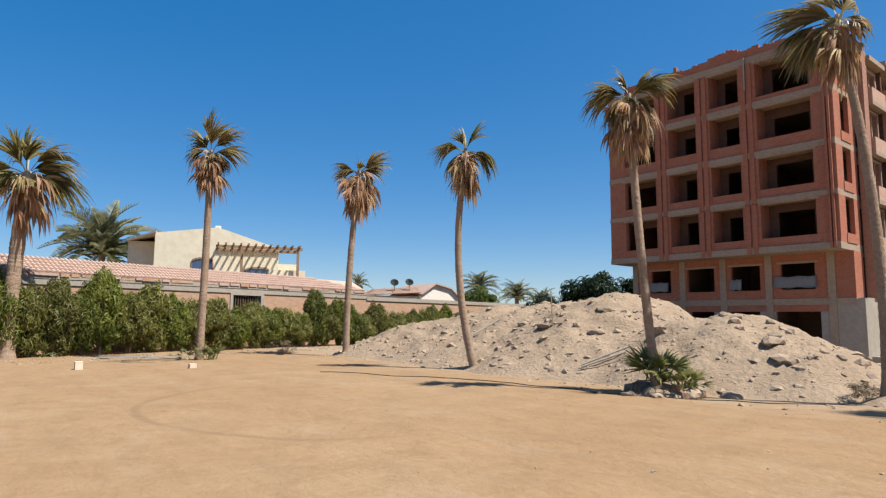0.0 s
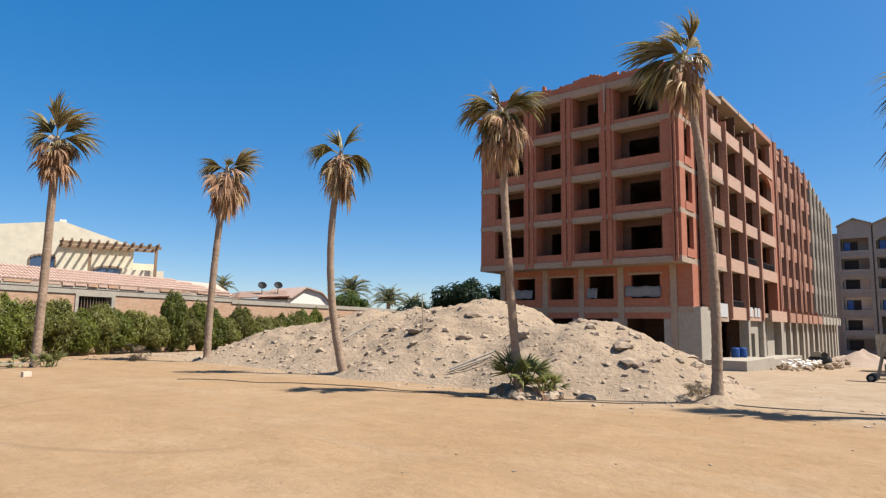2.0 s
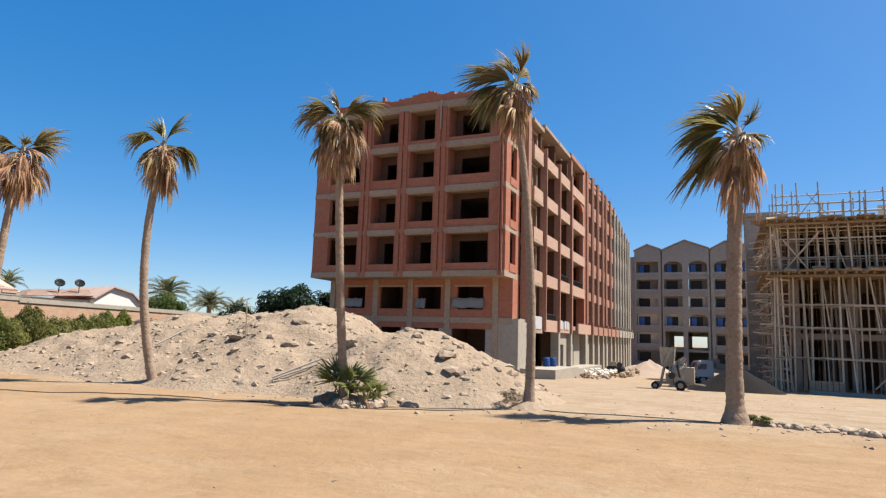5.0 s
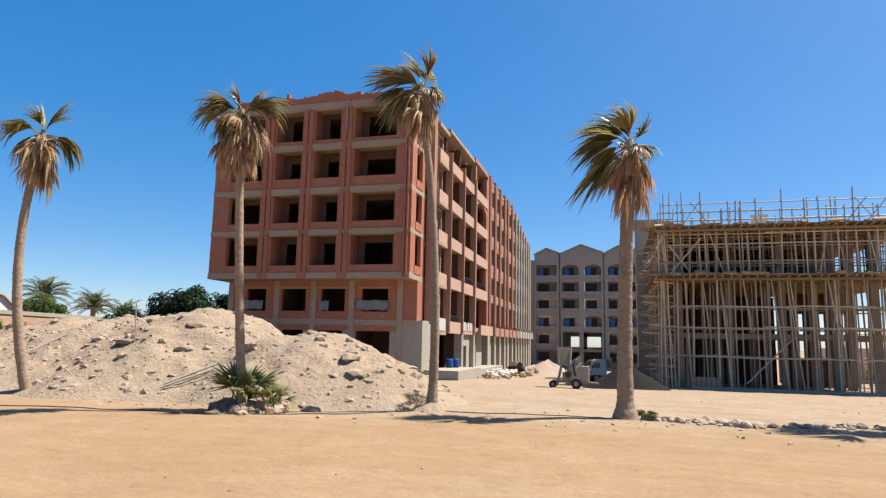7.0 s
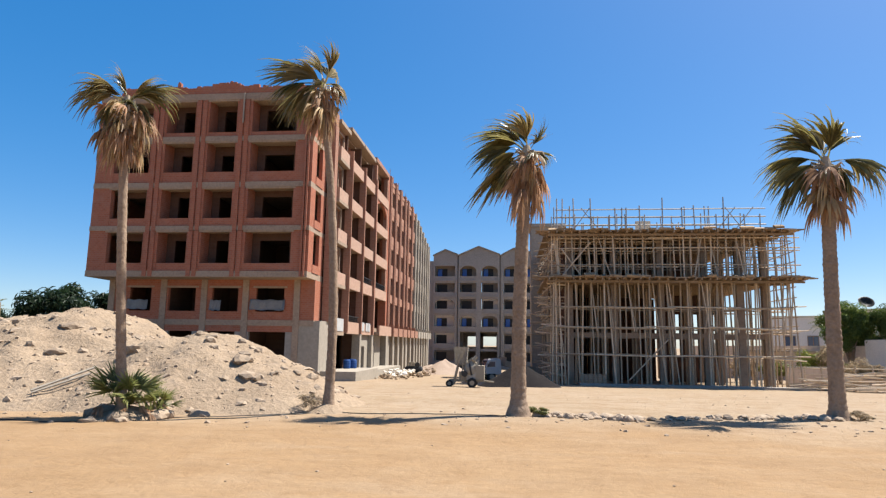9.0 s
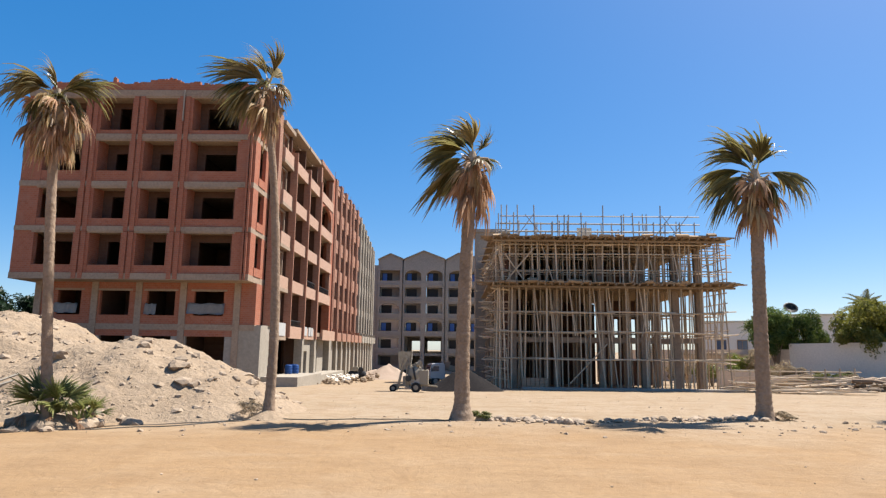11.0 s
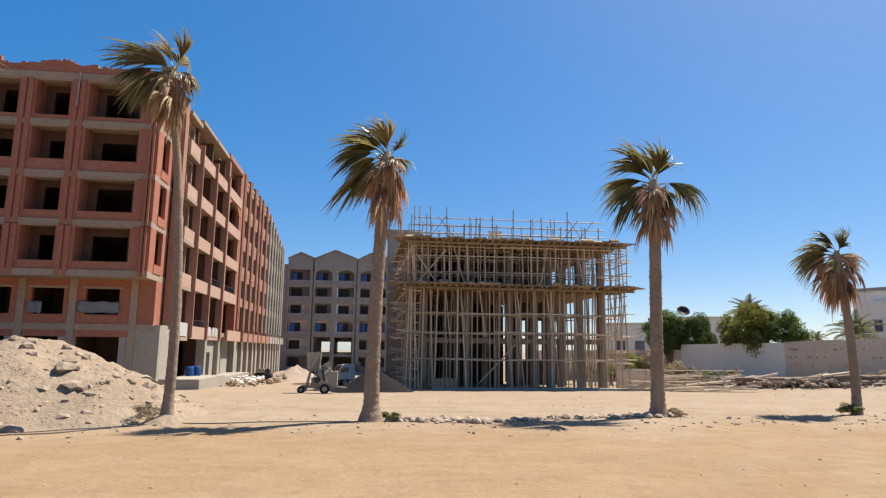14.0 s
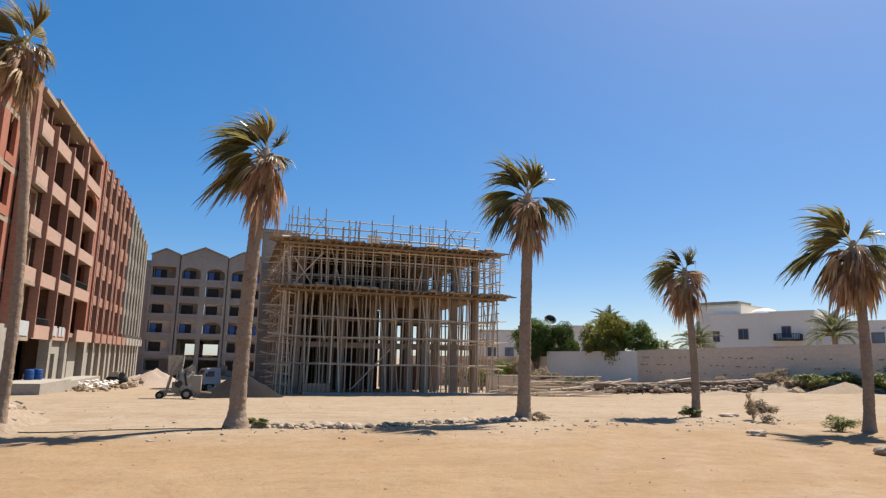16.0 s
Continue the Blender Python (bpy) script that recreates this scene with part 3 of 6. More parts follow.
            if s:
                part("lintel", boxes((-12.6, -12.14, y0, y1, nz - 0.55, nz - 0.05)), mat, b)
            else:
                part("balcony_cheek", boxes((-11.945, -11.46, y0 - 0.25, y0 - 0.05, 2.6, 3.75)), mat, b)
            if pale:
                part("floor_slab", boxes((X0 + 0.3, -12.89, y0 - 0.84, y1, z + 0.02, z + 0.26)), CONCRETE, b)
        part("roof_edge", boxes((-14.9, -12.1, y0, y1, top - 0.7, top - 0.35)), mat, b)
    for y0, y1 in ((50.2, 50.8), (54.7, 55.5), (61.2, 61.9)):
        part("ground_column", boxes((-12.6, -11.95, y0, y1, -2.1, 2.6)), PALECONC, b)
    part("pier", boxes((-13.2, -12.0, 94.1, 94.6, -2.2, 15.6)), PALECONC, b)
    # inner ground-floor walls in the darkened block, interior shade included in the colour
    panels("ground_floor_wall", SHADEBLOCK, b, (-14.6, -14.4, 44.6, 52.2, -2.1, 2.6), (-14.6, -14.4, 54.0, 62, -2.1, 2.6), (-14.6, -14.4, 64, 94, -2.1, 2.6))
    panels("ground_floor_wall", PALECONC, b, *((-12.6, -12.3, 50.7, 51.6, -1.6, 2.6), (-12.6, -12.3, 53.4, 54.6, -1.6, 2.6), (-12.6, -12.3, 51.6, 53.4, 1.6, 2.6),
                                    (-12.6, -12.3, 57.4, 60.0, -1.6, 2.6), (-12.6, -12.3, 63.4, 65.5, -1.8, 2.6), (-12.6, -12.3, 66.6, 68.3, -1.8, 2.6), (-12.6, -12.3, 70.2, 71.2, -1.8, 2.6), (-12.6, -12.3, 72.3, 74.8, -1.9, 2.6), (-12.6, -12.3, 75.9, 77.6, -1.9, 2.6), (-12.6, -12.3, 79.7, 82.2, -1.9, 2.6), (-12.6, -12.3, 83.1, 85.9, -1.9, 2.6), (-12.6, -12.3, 86.9, 88.6, -2.0, 2.6), (-12.6, -12.3, 90.9, 93.1, -2.0, 2.6)))
    part("rear_wall", boxes((X0, -14.2, 93.6, 93.9, -2.2, 17.5), (X0, X0 + 0.3, 80, 94, -2.2, 17.5)), BRICK, b)
    part("roof_slab", boxes((X0, -14.2, 80, 94, 15.0, 15.3)), CONCRETE, b)
    # bent steel starter bars left standing on the roof
    for k in range(26):
        y = 60 + k * 1.32
        x = -12.1 - r.random() * 0.3
        z = 18.5 if y < 79 else 18.2 - (y - 79) * 0.2
        part("starter_bar", bar((x, y, z - 0.2), (x + r.uniform(-0.1, 0.1), y + r.uniform(-0.1, 0.1), z + r.uniform(0.5, 1.4)), 0.025, 4), BROWNWOOD, b)
    p = thing("plinth", (-11, 48, -1), "raised concrete plinth along the unfinished building", "plinth", kind="structure")
    part("plinth_wall", boxes((-12.4, -10.0, 41.2, 48.5, -1.2, 0.0)), PALECONC, p)
    part("plinth_wall", boxes((-12.4, -10.6, 48.5, 62, -1.6, -0.25)), PALECONC, p)
    # washing hung over the sills
    for x0, x1, z0, z1 in ((-26.0, -24.5, 3.95, 4.6), (-20.05, -19.3, 3.9, 4.6), (-17.25, -14.85, 3.95, 4.65)):
        bm = bmesh.new()
        n = 12
        rows = []
        for j in range(5):
            z = z1 + (z0 - z1) * j / 4
            rows.append([bm.verts.new((x0 + (x1 - x0) * i / n, YL - 0.12 - 0.04 * math.sin(i * 1.9 + j * 0.4) - 0.02 * j, z + 0.03 * math.sin(i * 1.1))) for i in range(n + 1)])
        for u, w in zip(rows, rows[1:]):
            for i in range(n):
                bm.faces.new((u[i], u[i + 1], w[i + 1], w[i]))
        bmesh.ops.solidify(bm, geom=bm.faces[:], thickness=0.02)
        whole("hanging_sheet", bm, CLOTH, "grey-white sheet hung over an open window sill", "sheet", "sheets on the brick building", smooth=True)
    whole("hanging_sheet", boxes((-12.11, -12.06, 43.4, 45.4, 2.7, 3.6)), CLOTH, "grey-white sheet hung over an open window sill", "sheet", "sheets on the brick building")
    for y0, y1 in ((51.0, 51.9), (52.5, 53.2), (53.4, 54.1)):
        whole("hanging_sheet", boxes((-12.045, -12.0, y0, y1, 2.85, 3.55)), CLOTH, "white cloth hung over a balcony edge", "sheet", "sheets on the brick building")


build_brick_hotel()


# ---- grey apartment block at the end of the yard ----
def build_grey_block():
    b = thing("grey_apartment_block", (-5, 112, -2.2), "unpainted grey rendered apartment block with gables and loggias", "building")
    Y = 108.0
    rows = (13.5, 10.75, 7.9, 4.9, 2.0, -0.9)
    segs = ((-16.5, -8.85, -11.0, 18.1, ((-12.75, -9.3),), 0.0), (-8.65, -1.6, -5.2, 18.6, ((-8.4, -5.6), (-4.7, -1.9)), 0.25),
            (-1.4, 5.6, 0.8, 18.3, ((-0.9, 2.4), (2.8, 5.2)), 0.0), (5.6, 12.0, 9.0, 18.3, ((6.4, 8.6), (9.6, 11.6)), 0.3))
    for si, (x0, x1, peak, top, wins, fwd) in enumerate(segs):
        y = Y - fwd
        gx0 = -13.05 if si == 0 else x0
        bm = bmesh.new()
        f = [bm.verts.new((px, yy, pz)) for yy in (y, y + 10) for px, pz in ((gx0, 15.6), (x1, 15.6), (x1, 17.25), (peak, top), (gx0, 17.1))]
        bm.faces.new(f[:5]), bm.faces.new(f[5:][::-1])
        for i in range(5):
            j = (i + 1) % 5
            bm.faces.new((f[j], f[i], f[i + 5], f[j + 5]))
        part("gable", bm, GREYWALL, b)
        bm = bmesh.new()
        for (ax, az), (bx, bz) in (((gx0 - 0.1, 17.05), (peak, top)), ((peak, top), (x1 + 0.1, 17.2))):
            v = [bm.verts.new(p) for p in ((ax, y - 0.3, az + 0.02), (bx, y - 0.3, bz + 0.02), (bx, y + 10, bz + 0.02), (ax, y + 10, az + 0.02))]
            w = [bm.verts.new(q.co + Vector((0, 0, 0.16))) for q in v]
            bm.faces.new(v[::-1]), bm.faces.new(w)
            for i in range(4):
                bm.faces.new((v[i], v[(i + 1) % 4], w[(i + 1) % 4], w[i]))
        part("roof", bm, GREYWALL, b)
        if si == 0:
            part("wing", boxes((x0, gx0, y + 0.4, y + 10, -2.3, 16.2)), GREYWALL, b)
            for zr in rows:
                part("window", boxes((x0 + 0.9, x0 + 2.1, y + 0.36, y + 0.46, zr + 0.1, zr + 1.4)), DARK, b)
        for ri, z in enumerate(rows):
            gate = si == 1 and ri >= 4
            ztop = 15.6 if ri == 0 else rows[ri - 1] - 0.85
            zbot = z - 0.85 if ri < 5 else -2.3
            if gate:
                panels("pillar", GREYWALL, b, (x0, x0 + 0.35, y, y + 1, zbot, ztop), (-5.6, -4.9, y, y + 0.8, zbot, ztop), (x1 - 0.35, x1, y, y + 1, zbot, ztop))
                if ri == 4:
                    part("beam", boxes((x0 + 0.35, x1 - 0.35, y + 0.3, y + 10, 0.75, 1.15)), GREYWALL, b)
                    part("rear_wall", boxes((x0, -7.6, y + 9.8, y + 10, 1.15, ztop), (-5.5, -4.7, y + 9.8, y + 10, 1.15, ztop), (-2.3, x1, y + 9.8, y + 10, 1.15, ztop),
                                            (-7.6, -2.3, y + 9.8, y + 10, 1.15, 1.5), (-7.6, -2.3, y + 9.8, y + 10, 3.35, ztop)), GREYWALL, b)
                else:
                    part("rear_wall", boxes((x0, x1, y + 7.8, y + 8, zbot, ztop)), GREYWALL, b)
                continue
            prev = gx0
            for w0, w1 in wins:
                panels("pier", GREYWALL, b, (prev, w0, y, y + 0.5, zbot, ztop))
                prev = w1
                panels("lintel", GREYWALL, b, (w0, w1, y, y + 0.5, ztop - 0.3, ztop))
                panels("slab_edge", GREYWALL, b, (w0, w1, y - 0.12, y + 0.5, zbot, zbot + 0.25))
                panels("balcony_front", GREYWALL, b, (w0, w1, y + 0.02, y + 0.16, zbot + 0.25, z + 0.0))
            panels("pier", GREYWALL, b, (prev, x1, y, y + 0.5, zbot, ztop))
            for wi, (w0, w1) in enumerate(wins):
                if (ri == 0 and si) or (ri == 2 and si == 0) or (ri == 3 and si == 1):
                    part("arch", arch_fill(bmesh.new(), w0, w1, ztop - 1.15, ztop - 0.3, y + 0.04, y + 0.5, "x"), GREYWALL, b)
                a, c = w0 + 0.25, w0 + 0.25 + min(1.75, (w1 - w0) * 0.62)
                part("loggia_back", boxes((w0, w1, y + 1.6, y + 1.8, zbot, ztop)), WHITE if (si == 0 and ri in (2, 3, 4)) or (si == 1 and ri in (2, 3) and (wi + ri) % 2) else PALECONC, b)
                film = ri in (0, 3)
                win = part("window", boxes((a, c, y + 1.5, y + 1.58, z + 0.0, z + 1.45)), DARK, b)
                if film:
                    part("pane", boxes((a + 0.08, (a + c) / 2 - 0.05, y + 1.46, y + 1.49, z + 0.08, z + 1.38)), FILM, win, "blue film-covered pane")
        panels("joint_wall", GREYWALL, b, (x1 - 0.05, x1 + 0.3, y + 0.6, y + 3, -2.3, 17.1))
        part("side_wall", boxes((x0 if si else gx0, (x0 if si else gx0) + 0.2, y + 0.5, y + 10, -2.3, 15.6), (x1 - 0.2, x1, y + 0.5, y + 10, -2.3, 15.6)) if si != 1 else
             boxes((x0, x0 + 0.2, y + 1, y + 10, -2.3, 15.6), (x1 - 0.2, x1, y + 1, y + 10, -2.3, 15.6), (x0, x1, y + 0.5, y + 10, 3.95, 4.1)), GREYWALL, b)


build_grey_block()


# ---- concrete frame in timber scaffolding ----
def build_scaffold():
    r = random.Random(11)
    X0, X1, Y0, Y1 = 3.0, 18.9, 44.0, 60.0
    b = thing("concrete_frame_building", (11, 52, -1), "two-storey raw concrete frame under construction", "building")
    for z in (6.55, 9.8):
        part("slab", boxes((X0 + 0.9, X1 - 0.8, Y0 + 1.2, Y1, z - 0.22, z + 0.02)), CONCRETE, b)
    for x in (4.3, 7.4, 10.6, 13.6, 15.9, 17.6):
        for y in (45.6, 50.2, 54.8, 59.4):
            part("column", boxes((x - 0.22, x + 0.22, y - 0.2, y + 0.2, -0.9, 9.6)), CONCRETE, b)
    # infill in the darkened block colour, standing for shade inside the frame
    part("infill_wall", boxes((4.3, 12.8, 57.6, 57.8, -1.2, 6.1), (4.3, 14.4, 57.6, 57.8, 6.6, 9.55)), SHADEBLOCK, b)
    part("infill_wall", boxes((4.2, 6.0, 55.0, 55.2, -1, 6.3), (7.6, 9.4, 55.4, 55.6, -1, 6.3)), SHADEBLOCK, b)
    panels("infill_wall", SHADEBLOCK, b, (4.2, 12.9, 59.0, 59.2, -0.9, 6.3), (4.2, 17.0, 57.0, 57.2, 6.6, 9.55), (12.9, 17.9, 56.0, 56.2, -1.0, 1.1), (12.9, 17.9, 56.0, 56.2, 4.7, 6.3), (12.9, 17.9, 56.0, 56.2, 2.6, 3.1), (12.9, 13.7, 56.004, 56.196, 1.1, 4.7), (14.5, 15.5, 56.004, 56.196, 1.1, 4.7), (16.2, 17.1, 56.004, 56.196, 1.1, 4.7), (4.0, 4.2, 46.5, 58, 0.2, 6.1), (4.0, 4.2, 46.5, 58, 6.6, 9.55))
    part("beam", boxes((4.0, 17.8, 45.45, 45.75, 2.5, 2.85), (4.0, 17.8, 50.05, 50.35, 2.5, 2.85)), CONCRETE, b)
    part("stair_tower", boxes((2.0, 5.0, 57.2, 60.5, -1.2, 12.6), (1.85, 5.1, 57.05, 60.6, 12.6, 12.9)), PALECONC, b, "grey concrete stair tower")
    s = thing("timber_scaffolding", (11, 45, -0.7), "dense scaffolding of rough timber poles and plank decks", "scaffolding")

    def pole(p, q, rad, mat=TIMBER, name="pole"):
        part(name, bar(p, q, rad, 5), mat, s)

    def jit(a):
        return r.uniform(-a, a)
    # upright props, two tiers, several rows deep
    for row, (y, step) in enumerate(((44.0, 0.95), (45.0, 1.0), (46.3, 1.3), (47.8, 1.9), (49.6, 2.4), (53.5, 3.0), (56.5, 3.2))):
        x = X0 + r.uniform(0, 0.5)
        while x < X1:
            g = ground_z(x, y) - 0.05
            pole((x + jit(0.12), y + jit(0.1), g), (x + jit(0.16), y + jit(0.1), 6.5), r.uniform(0.045, 0.07))
            x += step * r.uniform(0.7, 1.3)
        x = X0 + 0.4
        while x < X1 - 0.1:
            pole((x + jit(0.08), y + jit(0.1), 6.6), (x + jit(0.12), y + jit(0.1), 9.7), r.uniform(0.035, 0.06))
            x += step * 0.62 * r.uniform(0.7, 1.3)
    # leaning props beneath the decks
    for k in range(26):
        x = r.uniform(X0 + 0.4, X1 - 0.6)
        z0 = r.choice((-0.7, 2.9, 2.9, 6.45))
        z1 = 9.6 if z0 > 6 else 6.4
        pole((x, 43.9, z0), (x + r.choice((-1, 1)) * r.uniform(0.2, 0.9), 44.2, z1), r.uniform(0.035, 0.055))
    # ledgers
    for z in (4.55, 3.2, 1.3):
        for y in (43.9, 45.1, 47.3):
            x = X0 - 0.5
            while x < X1 - 1:
                w = r.uniform(3.5, 5.5)
                pole((x, y + jit(0.06), z + jit(0.08)), (min(x + w, X1 + 0.7), y + jit(0.06), z + jit(0.1)), r.uniform(0.045, 0.06))
                x += w - 0.5
    for z in (8.6, 7.45, 9.3):
        for y in (43.95, 45.2, 46.4):
            pole((X0 + 0.1, y, z + jit(0.06)), (11 + jit(1), y, z + jit(0.06)), 0.045)
            pole((10.5 + jit(1), y, z + jit(0.06)), (X1 + 0.5, y, z + jit(0.06)), 0.045)
    # cross-wise ledgers that stick out at the far end and along the yard side
    for y in (44.0, 46.0, 48.5, 51.0, 54.0, 57.0):
        for z in (1.2, 2.95, 4.7, 8.4):
            pole((X1 - 2.5, y, z + jit(0.2)), (X1 + r.uniform(0.2, 0.9), y + jit(0.3), z + jit(0.2)), 0.04)
        for x in (X0, X0 + 0.5, X1 - 0.3, X1 + 0.1):
            pole((x + jit(0.1), y + jit(0.4), -0.9), (x + jit(0.1), y + jit(0.4), 6.5), 0.05)
            pole((x + jit(0.1), y + jit(0.4), 6.6), (x + jit(0.1), y + jit(0.4), 9.7), 0.045)
    for z in (-0.1, 0.5, 1.2, 1.9, 2.95, 3.4, 4.0, 4.7, 5.3, 6.0, 7.0, 7.7, 8.4, 9.0):
        pole((X0 - 0.1 + jit(0.1), 44, z), (X0 - 0.2 + jit(0.15), 51, z + jit(0.1)), 0.045)
        for y in (44.6, 46.4, 48.3, 50.4, 52.8, 55.5):
            pole((X0 + 0.9, y + jit(0.3), z + jit(0.25)), (X0 - r.uniform(0.3, 1.3), y + jit(0.3), z + jit(0.3)), r.uniform(0.04, 0.06))
        pole((X0 - 0.2 + jit(0.1), 50, z + jit(0.2)), (X0 - 0.3 + jit(0.15), 57.5, z + jit(0.2)), 0.045)
        if z > 1:
            pole((X1 + 0.1, 44, z), (X1 + 0.1, 50, z + jit(0.1)), 0.04)
    # diagonal braces
    for p, q in (((8.0, 43.85, -0.3), (10.6, 43.85, 2.4)), ((3.6, 43.85, 6.6), (5.6, 43.85, 9.0)), ((5.0, 43.85, 6.6), (3.6, 43.85, 8.6))):
        pole(p, q, 0.05, name="brace")
    # plank decks with ragged ends
    for z, x_end in ((6.5, 19.9), (9.72, 19.3)):
        for j in range(9):
            y = 43.25 + j * 0.24
            x = X0 - 0.5 - r.random() * 0.9
            while x < x_end - 0.6:
                w = r.uniform(2.8, 4.6)
                e = min(x + w, x_end + jit(0.35))
                part("plank", boxes((x, e, y, y + 0.21, z + 0.02 * (j % 2), z + 0.07 + 0.02 * (j % 2)), m=Matrix.Rotation(jit(0.002), 4, "Z")), DECKWOOD, s)
                x += w + 0.02
        x = X0 - 0.3
        while x < x_end - 0.4:
            part("joist", boxes((x, x + 0.1, 43.0 + jit(0.25), 46.2, z - 0.16, z - 0.004)), DECKWOOD, s)
            x += r.uniform(0.4, 0.65)
        for k in range(46):
            x = r.uniform(X0 - 0.4, x_end - 0.3)
            w, y = r.uniform(0.15, 0.9), 43.0 + jit(0.2)
            tilt = Matrix.Translation((x, y, z)) @ Matrix.Rotation(jit(0.12), 4, "Y") @ Matrix.Rotation(jit(0.5), 4, "X")
            part("loose_board", boxes((0, w, 0, r.uniform(0.1, 0.5), 0.02, 0.06 + r.random() * 0.12), m=tilt), DECKWOOD, s)
        part("edge_beam", boxes((X0 - 0.3, x_end - 0.5, 43.5, 43.62, z - 0.3, z - 0.165)), DECKWOOD, s)
        part("edge_beam", boxes((X0 - 0.3, x_end - 0.7, 45.3, 45.42, z - 0.3, z - 0.165)), DECKWOOD, s)
        part("soffit_board", boxes((X0 + 0.5, X1 - 0.4, 45.6, 58, z - 0.2, z - 0.15)), DECKWOOD, s)
        part("side_deck", boxes((X0 - 0.5, X0 + 0.3, 45.6, 57.0, z, z + 0.07)), DECKWOOD, s)
    # pale guard rails and starter bars on the roof
    for y in (44.6, 47.5, 51.0):
        for z in (10.35, 10.9, 11.5):
            pole((X0 + 0.3, y, z + jit(0.04)), (X1 - 1.3, y, z + jit(0.04)), 0.045, STEEL, "guard_rail")
        x = X0 + 0.4
        while x < X1 - 1.3:
            pole((x, y, 9.75), (x + jit(0.05), y, r.choice((11.1, 11.6, 11.75, 12.3))), 0.045, STEEL, "guard_post")
            x += r.choice((0.3, 0.5, 0.9, 1.2)) * r.uniform(0.8, 1.2)
    for x, d in ((4.4, 1.3), (6.5, -1.4), (14.2, 1.4), (16.2, -1.3), (15.4, 1.4)):
        pole((x, 44.55, 9.8), (x + d, 44.55, 11.6), 0.03, STEEL, "brace")
    part("roof_board", boxes((9.3, 10.4, 47.0, 47.05, 9.95, 11.1)), CREAM, s, "pale plywood board")


build_scaffold()


# ---- fan palms ----
DOWN = Vector((0, 0, -1))


def fan_leaf(r, base, way, stalk, blade, spread, droop, wind, count, roll=0.0, ragged=0.25, wide=1.0):
    """Faces of one fan leaf: a stalk, then pleated segments joined near the hub, their free tips hanging and blown."""
    verts, faces = [], []

    def strip(points, widths, across):
        for i, (p, w) in enumerate(zip(points, widths)):
            verts.extend((p - across * w, p + across * w))
            if i:
                k = len(verts) - 4
                faces.append((k, k + 1, k + 3, k + 2))
    d = way.normalized()
    p = base.copy()
    line = [p.copy()]
    for i in range(4):
        d = (d + (DOWN * droop * 0.12 + wind * 0.1)).normalized()
        p = p + d * stalk / 4
        line.append(p.copy())
    side = d.cross(Vector((0, 0, 1)))
    side = side.normalized() if side.length > 0.1 else Vector((1, 0, 0))
    side = (Matrix.Rotation(roll, 3, d) @ side).normalized()
    face = side.cross(d).normalized()
    strip(line, (0.034, 0.03, 0.026, 0.022, 0.018), side)
    hub = line[-1]
    for k in range(count):
        a = (k / (count - 1) - 0.5) * 2 * spread + r.uniform(-0.04, 0.04)
        L = blade * (0.72 + 0.28 * math.cos(a)) * r.uniform(1 - ragged, 1.08)
        e = d * math.cos(a) + side * math.sin(a) - face * (0.6 * abs(math.sin(a)))
        across = (side * math.cos(a) - d * math.sin(a) + face * (0.5 if k % 2 else -0.5)).normalized()
        limp = droop * r.uniform(0.7, 1.5)
        q, pts = hub.copy(), [hub.copy()]
        for u in (0.22, 0.45, 0.65, 0.83, 1.0):
            e = (e + (DOWN * limp + wind * r.uniform(0.7, 1.2)) * (u ** 1.6) * 0.62).normalized()
            q = q + e * L * 0.2
            pts.append(q.copy())
        w = blade * spread / count * wide
        strip(pts, (0.008, w * 0.55, w * 0.85, w * 0.62, w * 0.36, 0.004), across)
    return verts, faces


def leaf_object(name, data, mat, palm):
    verts, faces = data
    me = bpy.data.meshes.new(name)
    inv = palm.matrix_basis.inverted()
    me.from_pydata([inv @ v for v in verts], [], faces)
    me.materials.append(mat)
    ob = new(name, me)
    ob.parent = palm
    return ob


def smooth_line(pts, n):
    """A smooth curve through three points."""
    a, b, c = (Vector(p) for p in pts)
    out = []
    for i in range(n + 1):
        u = i / n
        k = (b - a).length / ((b - a).length + (c - b).length)
        ctrl = (b - a * (1 - k) ** 2 - c * k ** 2) / (2 * k * (1 - k))
        out.append(a * (1 - u) ** 2 + ctrl * 2 * u * (1 - u) + c * u * u)
    return out


